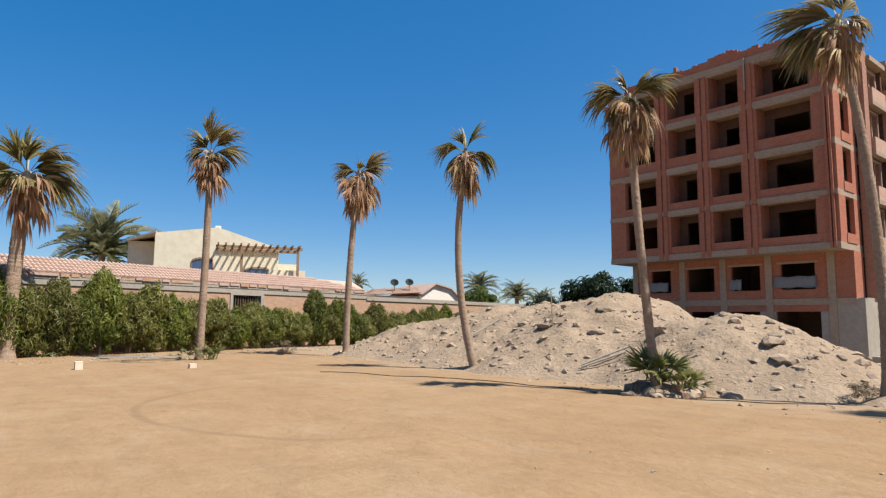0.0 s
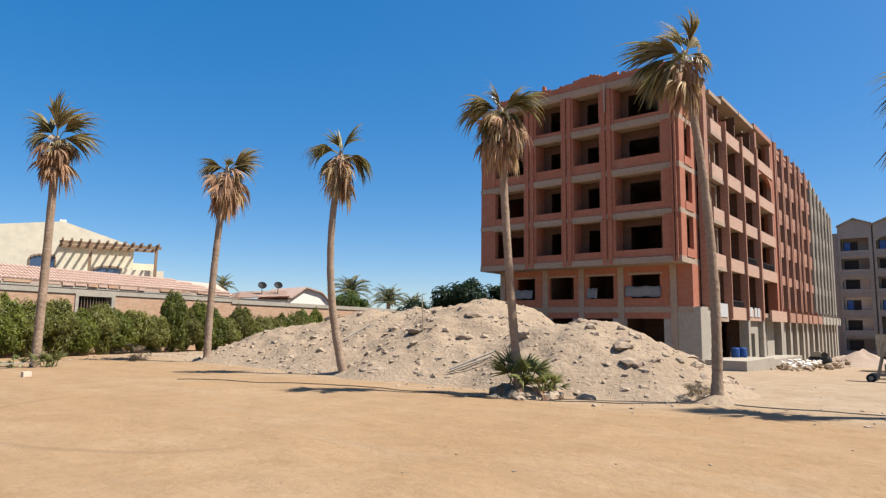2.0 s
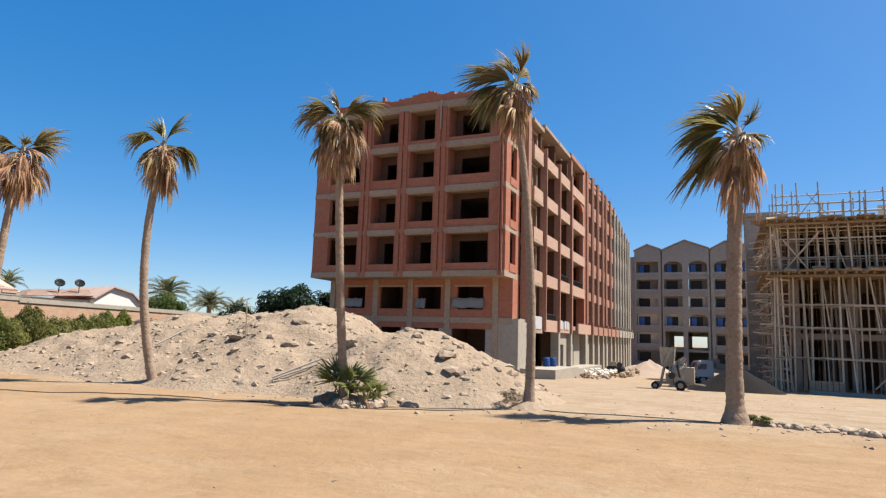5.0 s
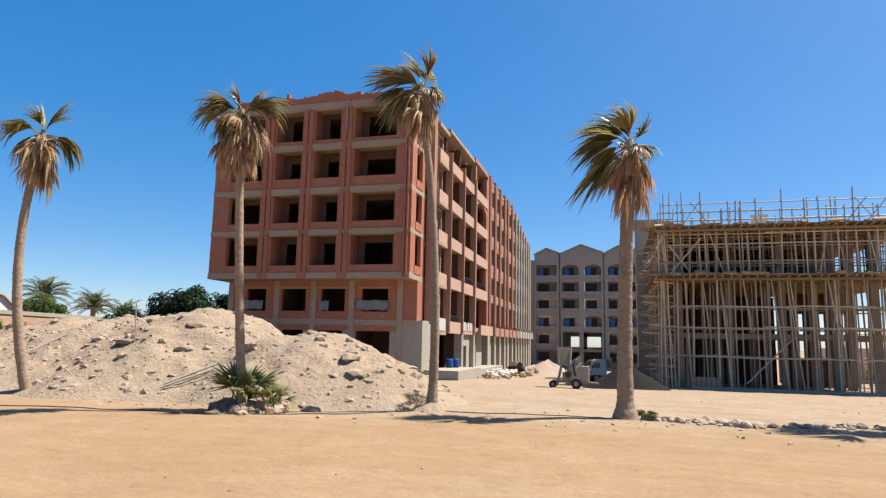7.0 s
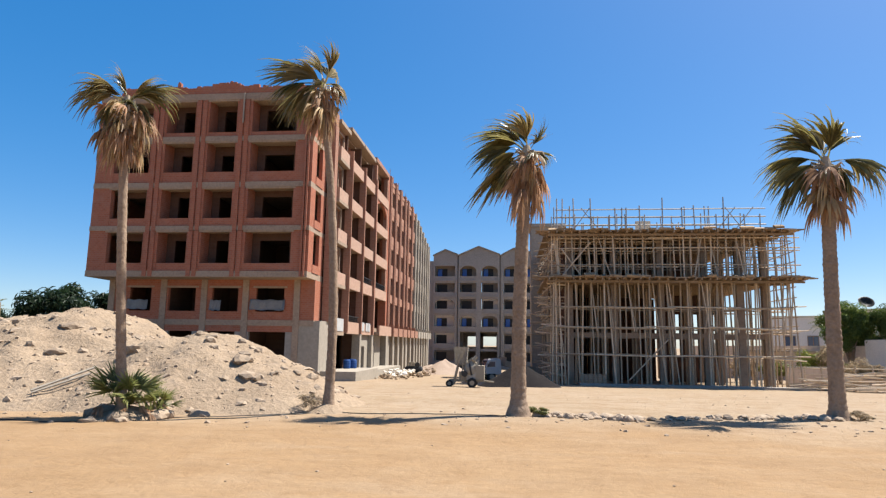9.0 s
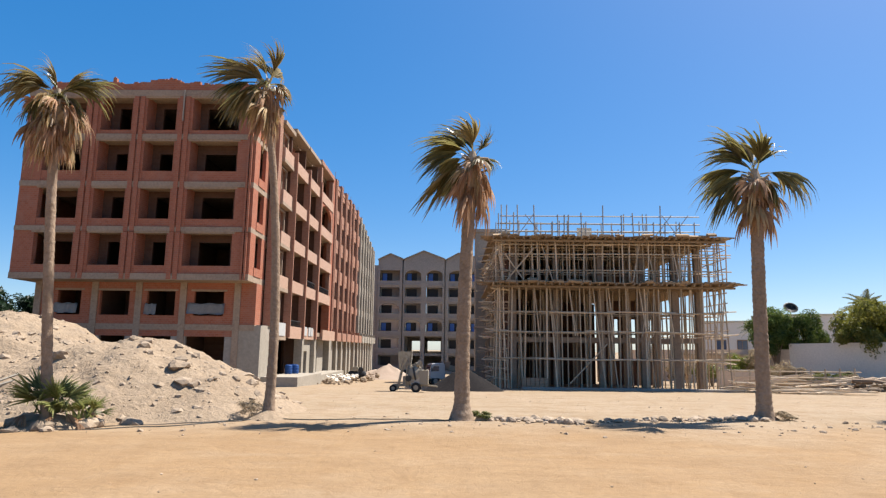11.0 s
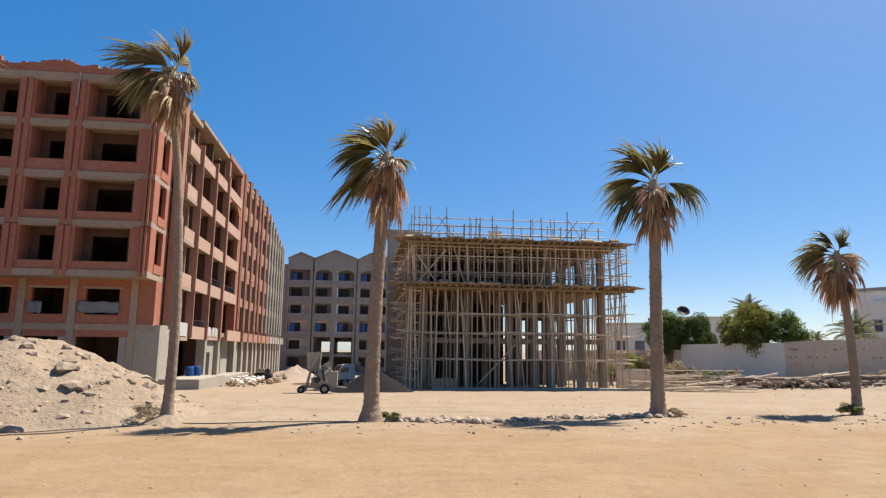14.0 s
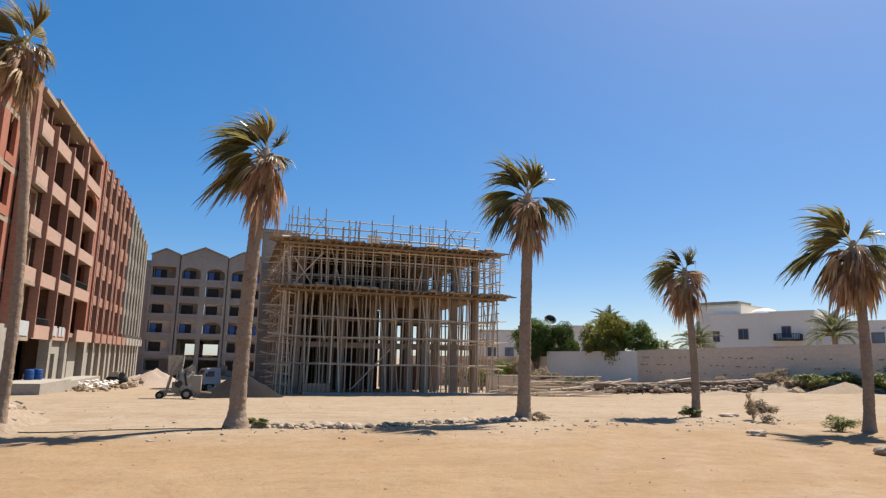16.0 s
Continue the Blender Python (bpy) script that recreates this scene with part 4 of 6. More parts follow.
def fan_palm(trunk, r0, r1, seed, fans, skirt, label, flare=0.3, breeze=0.3, lush=0.7, fill=8, golden=0.14):
    """fans: (angle above the horizon in the plane of the palm row, reach, droop); skirt: (count, half-width, length)."""
    r = random.Random(seed)
    base, top = Vector(trunk[0]), Vector(trunk[-1])
    palm = thing("fan_palm", base, label, "palm tree", "fan palms along the lane")
    line = smooth_line(trunk, 120)
    line[0].z -= 0.15
    radii = []
    for i in range(len(line)):
        u = i / (len(line) - 1)
        radii.append((r1 + (r0 - r1) * (1 - u) ** 1.3 + r0 * flare * math.exp(-u * 30)) * (1 + 0.03 * math.sin(i * 0.5 + seed) + (0.035 if i % 3 == 0 else -0.015) + r.uniform(-0.02, 0.02)))
    part("trunk", tube(bmesh.new(), line, radii, 14), BARK, palm, smooth=True)
    depth = Vector((base.x, base.y, 0)).normalized()
    right = Vector((depth.y, -depth.x, 0))
    wind = -right * breeze
    count, half, hang = skirt
    # cut leaf bases and bleached stalks
    bm = bmesh.new()
    for k in range(40):
        a, u = r.random() * math.tau, r.random()
        out = right * math.cos(a) + depth * math.sin(a)
        p = top + out * r1 * 0.8 + Vector((0, 0, 0.9 * u - 0.5))
        reach = half * r.uniform(0.15, 0.5)
        q = p + out * reach + Vector((0, 0, reach * r.uniform(-0.5, 0.5)))
        tube(bm, [p, q, q + out * reach * 0.25 + DOWN * reach * r.uniform(0.3, 0.9)], [0.05, 0.034, 0.012], 4)
    tube(bm, [top - Vector((0, 0, 0.5)), top + Vector((0, 0, 0.1)), top + Vector((0, 0, 0.6))], [r1 * 1.1, r1 * 1.3, r1 * 0.5], 10)
    part("trunk_head", bm, BOOT, palm, "trunk head ringed by cut leaf bases")
    for ang, reach, droop in fans:
        for twin in range(2):
            a = radians(ang + r.uniform(-5, 5))
            way = right * math.cos(a) + Vector((0, 0, 1)) * math.sin(a) + depth * r.uniform(0.05, 0.4) * (1, -1)[twin]
            s = reach * r.uniform(0.98, 1.14)
            mat = FROND if r.random() < lush else YELLOWING
            leaf_object("frond", fan_leaf(r, top + Vector((0, 0, 0.4)) + right * 0.05 * math.cos(a), way, s * r.uniform(0.14, 0.28), s * r.uniform(0.68, 0.8), r.uniform(0.32, 0.68), droop * 2.2 + 0.15, wind * 1.8, 22, r.uniform(-1.4, 1.4), 0.35, 1.45), mat, palm)
    mean = sum(f[1] for f in fans) / len(fans)
    for k in range(fill // 2):
        a = k * 2.4 + r.uniform(-0.4, 0.4)
        way = right * math.cos(a) + depth * math.sin(a) + Vector((0, 0, r.uniform(-0.1, 0.9)))
        s = mean * r.uniform(0.5, 0.75)
        leaf_object("frond", fan_leaf(r, top + Vector((0, 0, 0.25)), way, s * 0.25, s * 0.7, 0.9, 0.8, wind, 20, r.uniform(-0.7, 0.7)), YELLOWING if r.random() > lush * 0.8 else FROND, palm)
    for k in range(count):
        u = (k + 0.5) / count
        a = k * 2.4 + 0.8 * math.sin(k * 1.7 + seed) + r.uniform(-0.5, 0.5)
        way = right * math.cos(a) + depth * math.sin(a) + Vector((0, 0, -1.0 + 1.25 * u + r.uniform(-0.6, 0.6)))
        z = 0.85 * u - 0.5
        blade = hang * r.uniform(0.35, 0.9)
        leaf_object("dry_frond", fan_leaf(r, top + Vector((0, 0, z)), way, half * r.uniform(0.25, 0.8), blade, r.uniform(0.25, 0.9), r.uniform(0.7, 2.2), wind * 0.6, 10, r.uniform(-1.5, 1.5), 0.55, 0.8),
                    GOLDEN if r.random() < golden else DEAD, palm)
    return palm


TALL = "tall fan palm with a skirt of dry brown fronds"
fan_palm(((-33.42, 2.82, 0), (-33.42, 2.85, 3.84), (-33.35, 3.05, 7.75)), 0.3, 0.29, 1,
         ((75, 2.9, 0.35), (98, 2.9, 0.3), (58, 2.7, 0.4), (30, 2.9, 0.5), (12, 2.5, 0.5), (140, 2.5, 0.4), (165, 2.4, 0.5), (115, 2.6, 0.3)), (64, 1.3, 2.0), TALL, breeze=-0.15, fill=14)
fan_palm(((-28.83, 9.55, 0), (-28.82, 9.6, 3.96), (-28.81, 9.62, 8.95)), 0.17, 0.15, 2,
         ((92, 1.9, 0.2), (72, 2.0, 0.25), (46, 2.0, 0.35), (112, 1.7, 0.3), (138, 1.5, 0.5), (18, 1.3, 0.6), (162, 1.2, 0.6)), (58, 0.75, 1.5), TALL, breeze=-0.1, lush=0.5)
fan_palm(((-28.09, 16.61, 0), (-28.03, 16.7, 4.89), (-27.86, 16.97, 9.0)), 0.17, 0.15, 3,
         ((152, 1.75, 0.3), (138, 1.4, 0.3), (54, 2.0, 0.15), (40, 1.9, 0.25), (85, 0.9, 0.3), (20, 1.2, 0.6)), (66, 1.0, 1.7), TALL, breeze=0.0, lush=0.15, fill=3)
fan_palm(((-17.86, 16.15, 0), (-18.27, 15.69, 3.73), (-18.1, 15.85, 7.95)), 0.16, 0.12, 4,
         ((98, 1.3, 0.25), (74, 1.45, 0.15), (128, 1.55, 0.5), (168, 1.5, 0.8), (25, 1.8, 0.55)), (56, 0.5, 1.45), TALL, breeze=0.0, lush=0.75, fill=2)
fan_palm(((-9.4, 14.91, 0), (-9.68, 14.73, 4.01), (-9.82, 14.6, 7.55)), 0.125, 0.105, 5,
         ((134, 1.6, 0.5), (118, 1.4, 0.4), (92, 1.0, 0.3), (54, 1.4, 0.35), (70, 1.1, 0.3), (28, 1.15, 0.9), (155, 1.2, 1.1)), (66, 0.7, 1.15), "slim fan palm with golden dry fronds and few green leaves", breeze=0.05, lush=0.45, fill=7, golden=0.4)
fan_palm(((-4.95, 17.32, 0), (-4.96, 17.32, 4.06), (-5.45, 17.18, 9.0)), 0.135, 0.102, 6,
         ((90, 1.6, 0.15), (68, 1.5, 0.2), (136, 1.95, 0.2), (160, 1.8, 0.4), (178, 1.7, 0.7), (195, 1.5, 0.9), (115, 1.5, 0.3), (40, 1.0, 0.6)), (50, 0.6, 1.2), "fan palm blown by wind, yellowing fronds and a thick dry skirt", 0.5, 0.3, 0.4, 7, 0.2)
fan_palm(((0.26, 17.87, 0), (0.31, 17.87, 3.34), (0.52, 17.86, 7.05)), 0.215, 0.18, 7,
         ((122, 1.95, 0.3), (104, 1.75, 0.2), (145, 1.9, 0.4), (168, 1.9, 0.5), (196, 2.3, 0.45), (208, 2.1, 0.5), (85, 1.5, 0.2), (52, 1.35, 0.15)), (50, 0.7, 1.45), "stout fan palm with green fronds swept by wind", 0.8, 0.4, 0.75, 7)
fan_palm(((9.09, 19.0, 0), (9.14, 18.98, 2.84), (9.25, 18.94, 6.9)), 0.215, 0.18, 8,
         ((114, 2.1, 0.25), (92, 1.9, 0.2), (74, 1.9, 0.25), (140, 2.0, 0.35), (162, 2.2, 0.4), (184, 2.0, 0.5), (26, 2.2, 0.4), (-8, 1.5, 0.7)), (44, 0.65, 1.4), "stout fan palm with green fronds and a short dry skirt", 0.6, 0.2, 0.8, 9)
fan_palm(((16.06, 19.29, 0), (16.1, 19.34, 2.57), (16.0, 19.5, 4.85)), 0.15, 0.12, 9,
         ((92, 1.3, 0.3), (65, 1.2, 0.3), (118, 1.4, 0.3), (146, 1.7, 0.35), (164, 1.6, 0.5), (36, 1.0, 0.5)), (54, 0.65, 1.35), "small fan palm with a dry brown skirt", 0.3, 0.35, 0.8, 6)
fan_palm(((18.13, 14.32, 0), (18.24, 14.3, 2.06), (18.25, 14.4, 5.2)), 0.16, 0.14, 10,
         ((100, 1.9, 0.2), (118, 1.7, 0.25), (138, 1.9, 0.3), (164, 2.2, 0.35), (200, 2.1, 0.6), (60, 1.3, 0.4), (22, 1.2, 0.6)), (58, 0.75, 1.7), "short fan palm with green fronds and a dry skirt", 0.5, 0.3, 0.75, 7)


# ---- leafy plants ----
def leaf_cloud(seed, mat, name, count, shape, leaf=0.12, lumps=14, long=1.6, taper=0.0):
    """Many single bent leaves gathered round uneven lumps inside a body of half-sizes shape, standing on z = 0."""
    r = random.Random(seed)
    cores = []
    for i in range(lumps):
        while True:
            p = Vector((r.uniform(-1, 1), r.uniform(-1, 1), r.uniform(-0.95, 1)))
            if p.length < 1:
                break
        cores.append((p * 0.82, r.uniform(0.16, 0.4)))
    verts, faces = [], []
    for i in range(count):
        c, s = cores[r.randrange(lumps)]
        d = Vector((r.gauss(0, 1), r.gauss(0, 1), r.gauss(0, 1))).normalized()
        p = c + d * s * r.uniform(0.55, 1.12)
        k = 1 - taper * max(0.0, p.z)
        p = Vector((p.x * shape[0] * k, p.y * shape[1] * k, (p.z + 1.05) * shape[2]))
        if p.z < 0.02:
            p.z = 0.02 + r.random() * 0.2
        n = (d + Vector((r.uniform(-1, 1), r.uniform(-1, 1), r.uniform(-0.2, 1.2))) * 0.8).normalized()
        a = n.cross(Vector((r.uniform(-1, 1), r.uniform(-1, 1), r.uniform(-1, 1)))).normalized()
        b = n.cross(a)
        L, w = leaf * r.uniform(0.7, 1.3) * long * 0.5, leaf * r.uniform(0.35, 0.6) * 0.5
        k = len(verts)
        verts += [p - a * L, p + b * w + n * w * 0.4, p + a * L - n * L * 0.25, p - b * w + n * w * 0.4]
        faces.append((k, k + 1, k + 2, k + 3))
    me = bpy.data.meshes.new(name)
    me.from_pydata(verts, [], faces)
    me.materials.append(mat)
    return me


def stems(seed, height, spread, count, r0=0.04, trunk=0.0):
    r = random.Random(seed)
    bm = bmesh.new()
    if trunk:
        tube(bm, [(0, 0, -0.1), (0.03, 0.02, trunk)], [r0 * 1.5, r0 * 1.1], 8)
    for i in range(count):
        a = r.random() * math.tau
        d = spread * r.uniform(0.2, 0.8)
        p = Vector((math.cos(a) * d, math.sin(a) * d, height * r.uniform(0.6, 0.95)))
        tube(bm, [(0.03 * math.cos(a), 0.03 * math.sin(a), trunk - 0.08), p * 0.5 + Vector((0, 0, trunk * 0.5 + 0.1)), p], [r0, r0 * 0.6, r0 * 0.2], 5)
    return bm


def plant(name, at, mesh, stem_mesh, scale, turn, label, category, group=""):
    e = thing(name, at, label, category, group)
    for nm, me in (("stem", stem_mesh), ("foliage", mesh)):
        ob = new(nm, me)
        ob.parent = e
        ob.matrix_basis = Matrix.Rotation(turn, 4, "Z") @ Matrix.Diagonal((*scale, 1))
    return e


SHRUBS = [leaf_cloud(30 + s, SHRUB if s % 2 else SHRUBDRY, "foliage", 12000, (1.0, 1.0, 1.08), 0.088, 64, 2.2, 0.5) for s in range(4)]
SHRUB_STEMS = mesh_of(stems(3, 1.7, 0.9, 9), "stems", BARK)
WALL_DIR, WALL_AT = Vector((-0.26, 0.9656, 0)), Vector((-37.5, 8.0, 0))
WALL_OUT = Vector((0.9656, 0.26, 0))


def build_hedge():
    r = random.Random(8)
    s = -7.5
    while s < 36:
        p = WALL_AT + WALL_DIR * s + WALL_OUT * (2.0 + r.uniform(-0.3, 0.3))
        tall = r.uniform(1.15, 1.7) * (1.2 if s < 3 else 1) * (1.12 if r.random() < 0.25 else 1)
        w = r.uniform(1.1, 1.45)
        plant("shrub", (p.x, p.y, ground_z(p.x, p.y) - 0.05), SHRUBS[r.randrange(4)], SHRUB_STEMS, (w, w * 0.9, tall), r.random() * 6,
              "dense green oleander-like shrub growing before a wall", "shrub", "hedge before the wall")
        s += r.uniform(0.95, 1.4)


build_hedge()


# ---- boundary wall behind the hedge ----
def wall_frame(at, along, out):
    m = Matrix.Identity(4)
    for i, v in enumerate((along, out, Vector((0, 0, 1)))):
        m.col[i][:3] = v
    m.translation = at
    return m


def build_west_wall():
    m = wall_frame(WALL_AT, WALL_DIR, WALL_OUT)
    w = thing("boundary_wall", WALL_AT, "weathered brick boundary wall with pink tiled coping", "wall", kind="structure")
    r = random.Random(5)
    for s0, s1 in ((-14, -6.2), (-5.8, 1.4), (1.8, 7.0), (9.6, 14.0), (14.4, 19.6)):
        part("brick_panel", boxes((s0, s1, -0.35, 0, -0.4, 3.42), m=m), OLDBRICK, w)
    for s in (-6.2, 1.4, 14.0):
        part("pier", boxes((s, s + 0.4, -0.38, 0.05, -0.4, 3.42), m=m), PALECONC, w)
    part("brick_panel", boxes((7.0, 9.6, -0.35, 0, -0.4, 2.2), m=m), OLDBRICK, w)
    part("concrete_band", boxes((-14, 19.6, -0.4, 0.06, 3.42, 3.72), m=m), PALECONC, w)
    part("concrete_band", boxes((-14, 19.6, -0.4, 0.09, 3.72, 3.86), m=m), PALECONC, w)
    part("concrete_band", boxes((-14, 19.6, -0.4, 0.07, 3.86, 3.95), m=m), OLDBRICK, w)
    s = -13.8
    while s < 19.3:
        e = s + r.uniform(0.3, 1.4)
        part("ledge_course", boxes((s, min(e, 19.5), 0.0, r.uniform(0.08, 0.17), 3.93 - r.uniform(0.04, 0.1), 3.99 + r.uniform(0, 0.03)), m=m), OLDBRICK if r.random() < 0.5 else PINKTILE, w)
        s = e + r.uniform(0.0, 0.12)
    win = part("window", boxes((7.0, 7.2, -0.35, 0.06, 2.2, 3.42), (9.35, 9.6, -0.35, 0.06, 2.2, 3.42), (7.2, 9.35, -0.35, 0.06, 3.3, 3.42), m=m), PALECONC, w, "barred opening with a pale frame")
    # dark sheet that stands for the shade behind the bars
    part("recess_shade", boxes((7.2, 9.35, -0.5, -0.4, 2.2, 3.4), m=m), DARK, win)
    for k in range(11):
        s = 7.3 + k * 0.19
        part("iron_bar", tube(bmesh.new(), [m @ Vector((s, -0.1, 2.2)), m @ Vector((s, -0.1, 3.3))], 0.022, 5), BROWNWOOD, win)
    # sloping tiled coping: bedded roll tiles in rows
    bed = bmesh.new()
    for s0, s1 in ((-14, 19.6),):
        v = [bed.verts.new(m @ Vector(p)) for p in ((s0, 0.1, 3.95), (s1, 0.1, 3.95), (s1, -1.6, 4.82), (s0, -1.6, 4.82), (s0, -3.4, 3.9), (s1, -3.4, 3.9))]
        bed.faces.new((v[0], v[1], v[2], v[3])), bed.faces.new((v[3], v[2], v[5], v[4])), bed.faces.new((v[0], v[4], v[5], v[1])), bed.faces.new((v[1], v[5], v[2])), bed.faces.new((v[0], v[3], v[4]))
    part("tile_bed", bed, PINKTILE, w)
    tiles = bmesh.new()
    s = -13.9
    while s < 19.4:
        for j in range(5):
            u0, u1 = j / 5, (j + 1) / 5
            p = [m @ Vector((s, 0.12 - 1.7 * u, 3.99 + 0.85 * u)) for u in (u0, u1 + 0.03)]
            if s > 15.5 and p[1].z > 4.85 - (s - 15.5) * 0.16:
                continue
            tube(tiles, [p[0] + Vector((0, 0, 0.03 + r.uniform(0, 0.02))), p[1] + Vector((0, 0, -0.005))], [0.1, 0.085], 6)
        s += 0.23
    tagged(part("roll_tiles", tiles, PINKTILE, w, "rows of faded pink roll tiles"), kind="stuff")
    for s0, s1 in ((19.6, 26), (26.0, 33), (33, 46)):
        part("plain_wall", boxes((s0, s1, -0.35, 0, -0.9, 3.3), m=m), OLDBRICK, w)
        part("concrete_band", boxes((s0, s1, -0.4, 0.08, 3.3, 3.62), m=m), PALECONC, w)


build_west_wall()


# ---- villas ----
def villa_frame(at, ux, uy):
    u = Vector((ux, uy, 0)).normalized()
    return wall_frame(Vector(at), u, Vector((u.y, -u.x, 0)))


def window(b, m, s0, s1, z0, z1, out, arched=True):
    """Dark glazed window with a brown frame, facing +out in the frame m."""
    bm = boxes((s0 - 0.08, s0, out, out + 0.06, z0, z1), (s1, s1 + 0.08, out, out + 0.06, z0, z1), (s0 - 0.08, s1 + 0.08, out, out + 0.06, z0 - 0.08, z0),
               ((s0 + s1) / 2 - 0.03, (s0 + s1) / 2 + 0.03, out + 0.02, out + 0.05, z0, z1), m=m)
    n = 8
    for i in range(n):
        a0, a1 = math.pi * i / n, math.pi * (i + 1) / n
        c, h = (s0 + s1) / 2, (s1 - s0) / 2 + 0.06
        rise = 0.28 if arched else 0.0
        x0, x1 = c - h * math.cos(a0), c - h * math.cos(a1)
        box(bm, x0, x1, out, out + 0.08, z1 - 0.02 + rise * math.sin(a0), z1 + 0.1 + rise * math.sin(a0), m=m)
    w = part("window", bm, BROWNWOOD, b)
    part("pane", boxes((s0, s1, out + 0.005, out + 0.02, z0, z1 + (0.22 if arched else 0)), m=m), GLASS, w)


def build_villas():
    m = villa_frame((-48.6, 12.5, 0), 0.33, 0.944)
    b = thing("cream_villa", (-50, 17, 0), "cream rendered villa with low gable and roof terrace", "house", "villas")
    bm = bmesh.new()
    prof = ((0, -0.3), (8.8, -0.3), (8.8, 7.3), (8.4, 7.35), (4.3, 8.62), (0, 8.0))
    f = [bm.verts.new(m @ Vector((s, o, z))) for o in (0, -9) for s, z in prof]
    k = len(prof)
    bm.faces.new(f[:k]), bm.faces.new(f[k:][::-1])
    for i in range(k):
        j = (i + 1) % k
        bm.faces.new((f[j], f[i], f[i + k], f[j + k]))
    part("gable_wall", bm, CREAM, b)
    part("wing_wall", boxes((-2.0, 0, -8, -2.2, -0.3, 7.55), m=m), CREAM, b)
    bm = bmesh.new()
    v = [bm.verts.new(m @ Vector(p)) for p in ((-2.1, -2.0, 7.5), (0.06, 0.15, 8.0), (0.06, -8.5, 8.0), (-2.3, -8.5, 7.5), (-2.1, -2.0, 7.62), (0.06, 0.15, 8.12), (0.06, -8.5, 8.12), (-2.3, -8.5, 7.62))]
    for q in ((3, 2, 1, 0), (4, 5, 6, 7), (0, 1, 5, 4), (1, 2, 6, 5), (2, 3, 7, 6), (3, 0, 4, 7)):
        bm.faces.new([v[i] for i in q])
    part("eave", bm, CREAM, b)
    part("terrace_wall", boxes((8.0, 10.6, -3.0, 2.0, -0.3, 5.4), m=m), CREAM, b)
    part("side_block", boxes((8.804, 10.4, -6.0, -1.0, 5.3, 6.1), m=m), CREAM, b)
    window(b, m, 2.6, 4.0, 5.35, 5.95, 0.0)
    window(b, m, 6.3, 8.1, 4.7, 5.35, 0.0)
    part("vent_cap", boxes((4.1, 4.5, -0.6, -0.3, 8.6, 8.78), m=m), WHITE, b)
    p = thing("pergola", m @ Vector((7.5, 1.5, 5)), "brown wooden pergola over a roof terrace", "pergola")
    for s, o in ((5.9, 2.3), (9.9, 2.3)):
        part("post", boxes((s, s + 0.18, o, o + 0.18, 4.3, 6.86), m=m), BROWNWOOD, p)
    for o in (0.02, 2.3):
        part("beam", boxes((4.2, 10.3, o, o + 0.14, 6.86, 7.06), m=m), BROWNWOOD, p)
    for i in range(12):
        s = 4.3 + i * 0.52
        part("slat", boxes((s, s + 0.12, -0.05, 2.9, 7.064, 7.2), m=m), BROWNWOOD, p)
    part("terrace", boxes((4.0, 10.6, 0.004, 3.0, 3.9, 4.3), m=m), CREAM, p)
    # low tiled villa farther along the wall
    m = villa_frame((-51.0, 33.2, 0), 0.12, 0.99)
    b = thing("tiled_villa", (-50, 37, 0), "low white villa with a pink tiled roof", "house", "villas")
    part("wall", boxes((0, 4.8, -6, 0, -1, 4.1), m=m), CREAM, b)
    bm = bmesh.new()
    prof = ((4.8, -1), (9.6, -1), (9.6, 3.7), (8.2, 4.9), (6.4, 5.3), (4.8, 4.2))
    f = [bm.verts.new(m @ Vector((s, o, z))) for o in (0.6, -6) for s, z in prof]
    k = len(prof)
    bm.faces.new(f[:k]), bm.faces.new(f[k:][::-1])
    for i in range(k):
        j = (i + 1) % k
        bm.faces.new((f[j], f[i], f[i + k], f[j + k]))
    part("gable_wall", bm, WHITE, b)
    bm = bmesh.new()
    v = [bm.verts.new(m @ Vector(p)) for p in ((-0.6, 0.3, 4.15), (4.9, 0.3, 4.5), (6.3, -2.5, 5.2), (1.2, -2.5, 4.85), (-0.6, -6.2, 4.1), (6.3, -6.2, 4.6))]
    bm.faces.new((v[0], v[1], v[2], v[3])), bm.faces.new((v[0], v[3], v[4])), bm.faces.new((v[3], v[2], v[5], v[4]))
    bmesh.ops.solidify(bm, geom=bm.faces[:], thickness=0.14)
    part("roof", bm, PINKTILE, b, "faded pink tiled roof")
    bm = bmesh.new()
    line = ((9.75, 3.62), (8.2, 4.93), (6.4, 5.33), (4.7, 4.2))
    v = [[bm.verts.new(m @ Vector((q, o, z + dz))) for q, z in line] for o, dz in ((0.85, 0), (0.85, 0.13), (-6, 0.13), (-6, 0))]
    for k in range(4):
        for i in range(3):
            bm.faces.new((v[k][i], v[k][i + 1], v[(k + 1) % 4][i + 1], v[(k + 1) % 4][i]))
    part("roof", bm, PINKTILE, b, "faded pink tiled roof")
    window(b, m, 6.2, 7.2, 2.6, 3.2, 0.6)
    window(b, m, 8.2, 9.2, 2.4, 2.9, 0.6)
    for s in (2.6, 4.3):
        dish(m @ Vector((s, -1.0, 4.75 + 0.06 * s)), 0.42, 0.5)


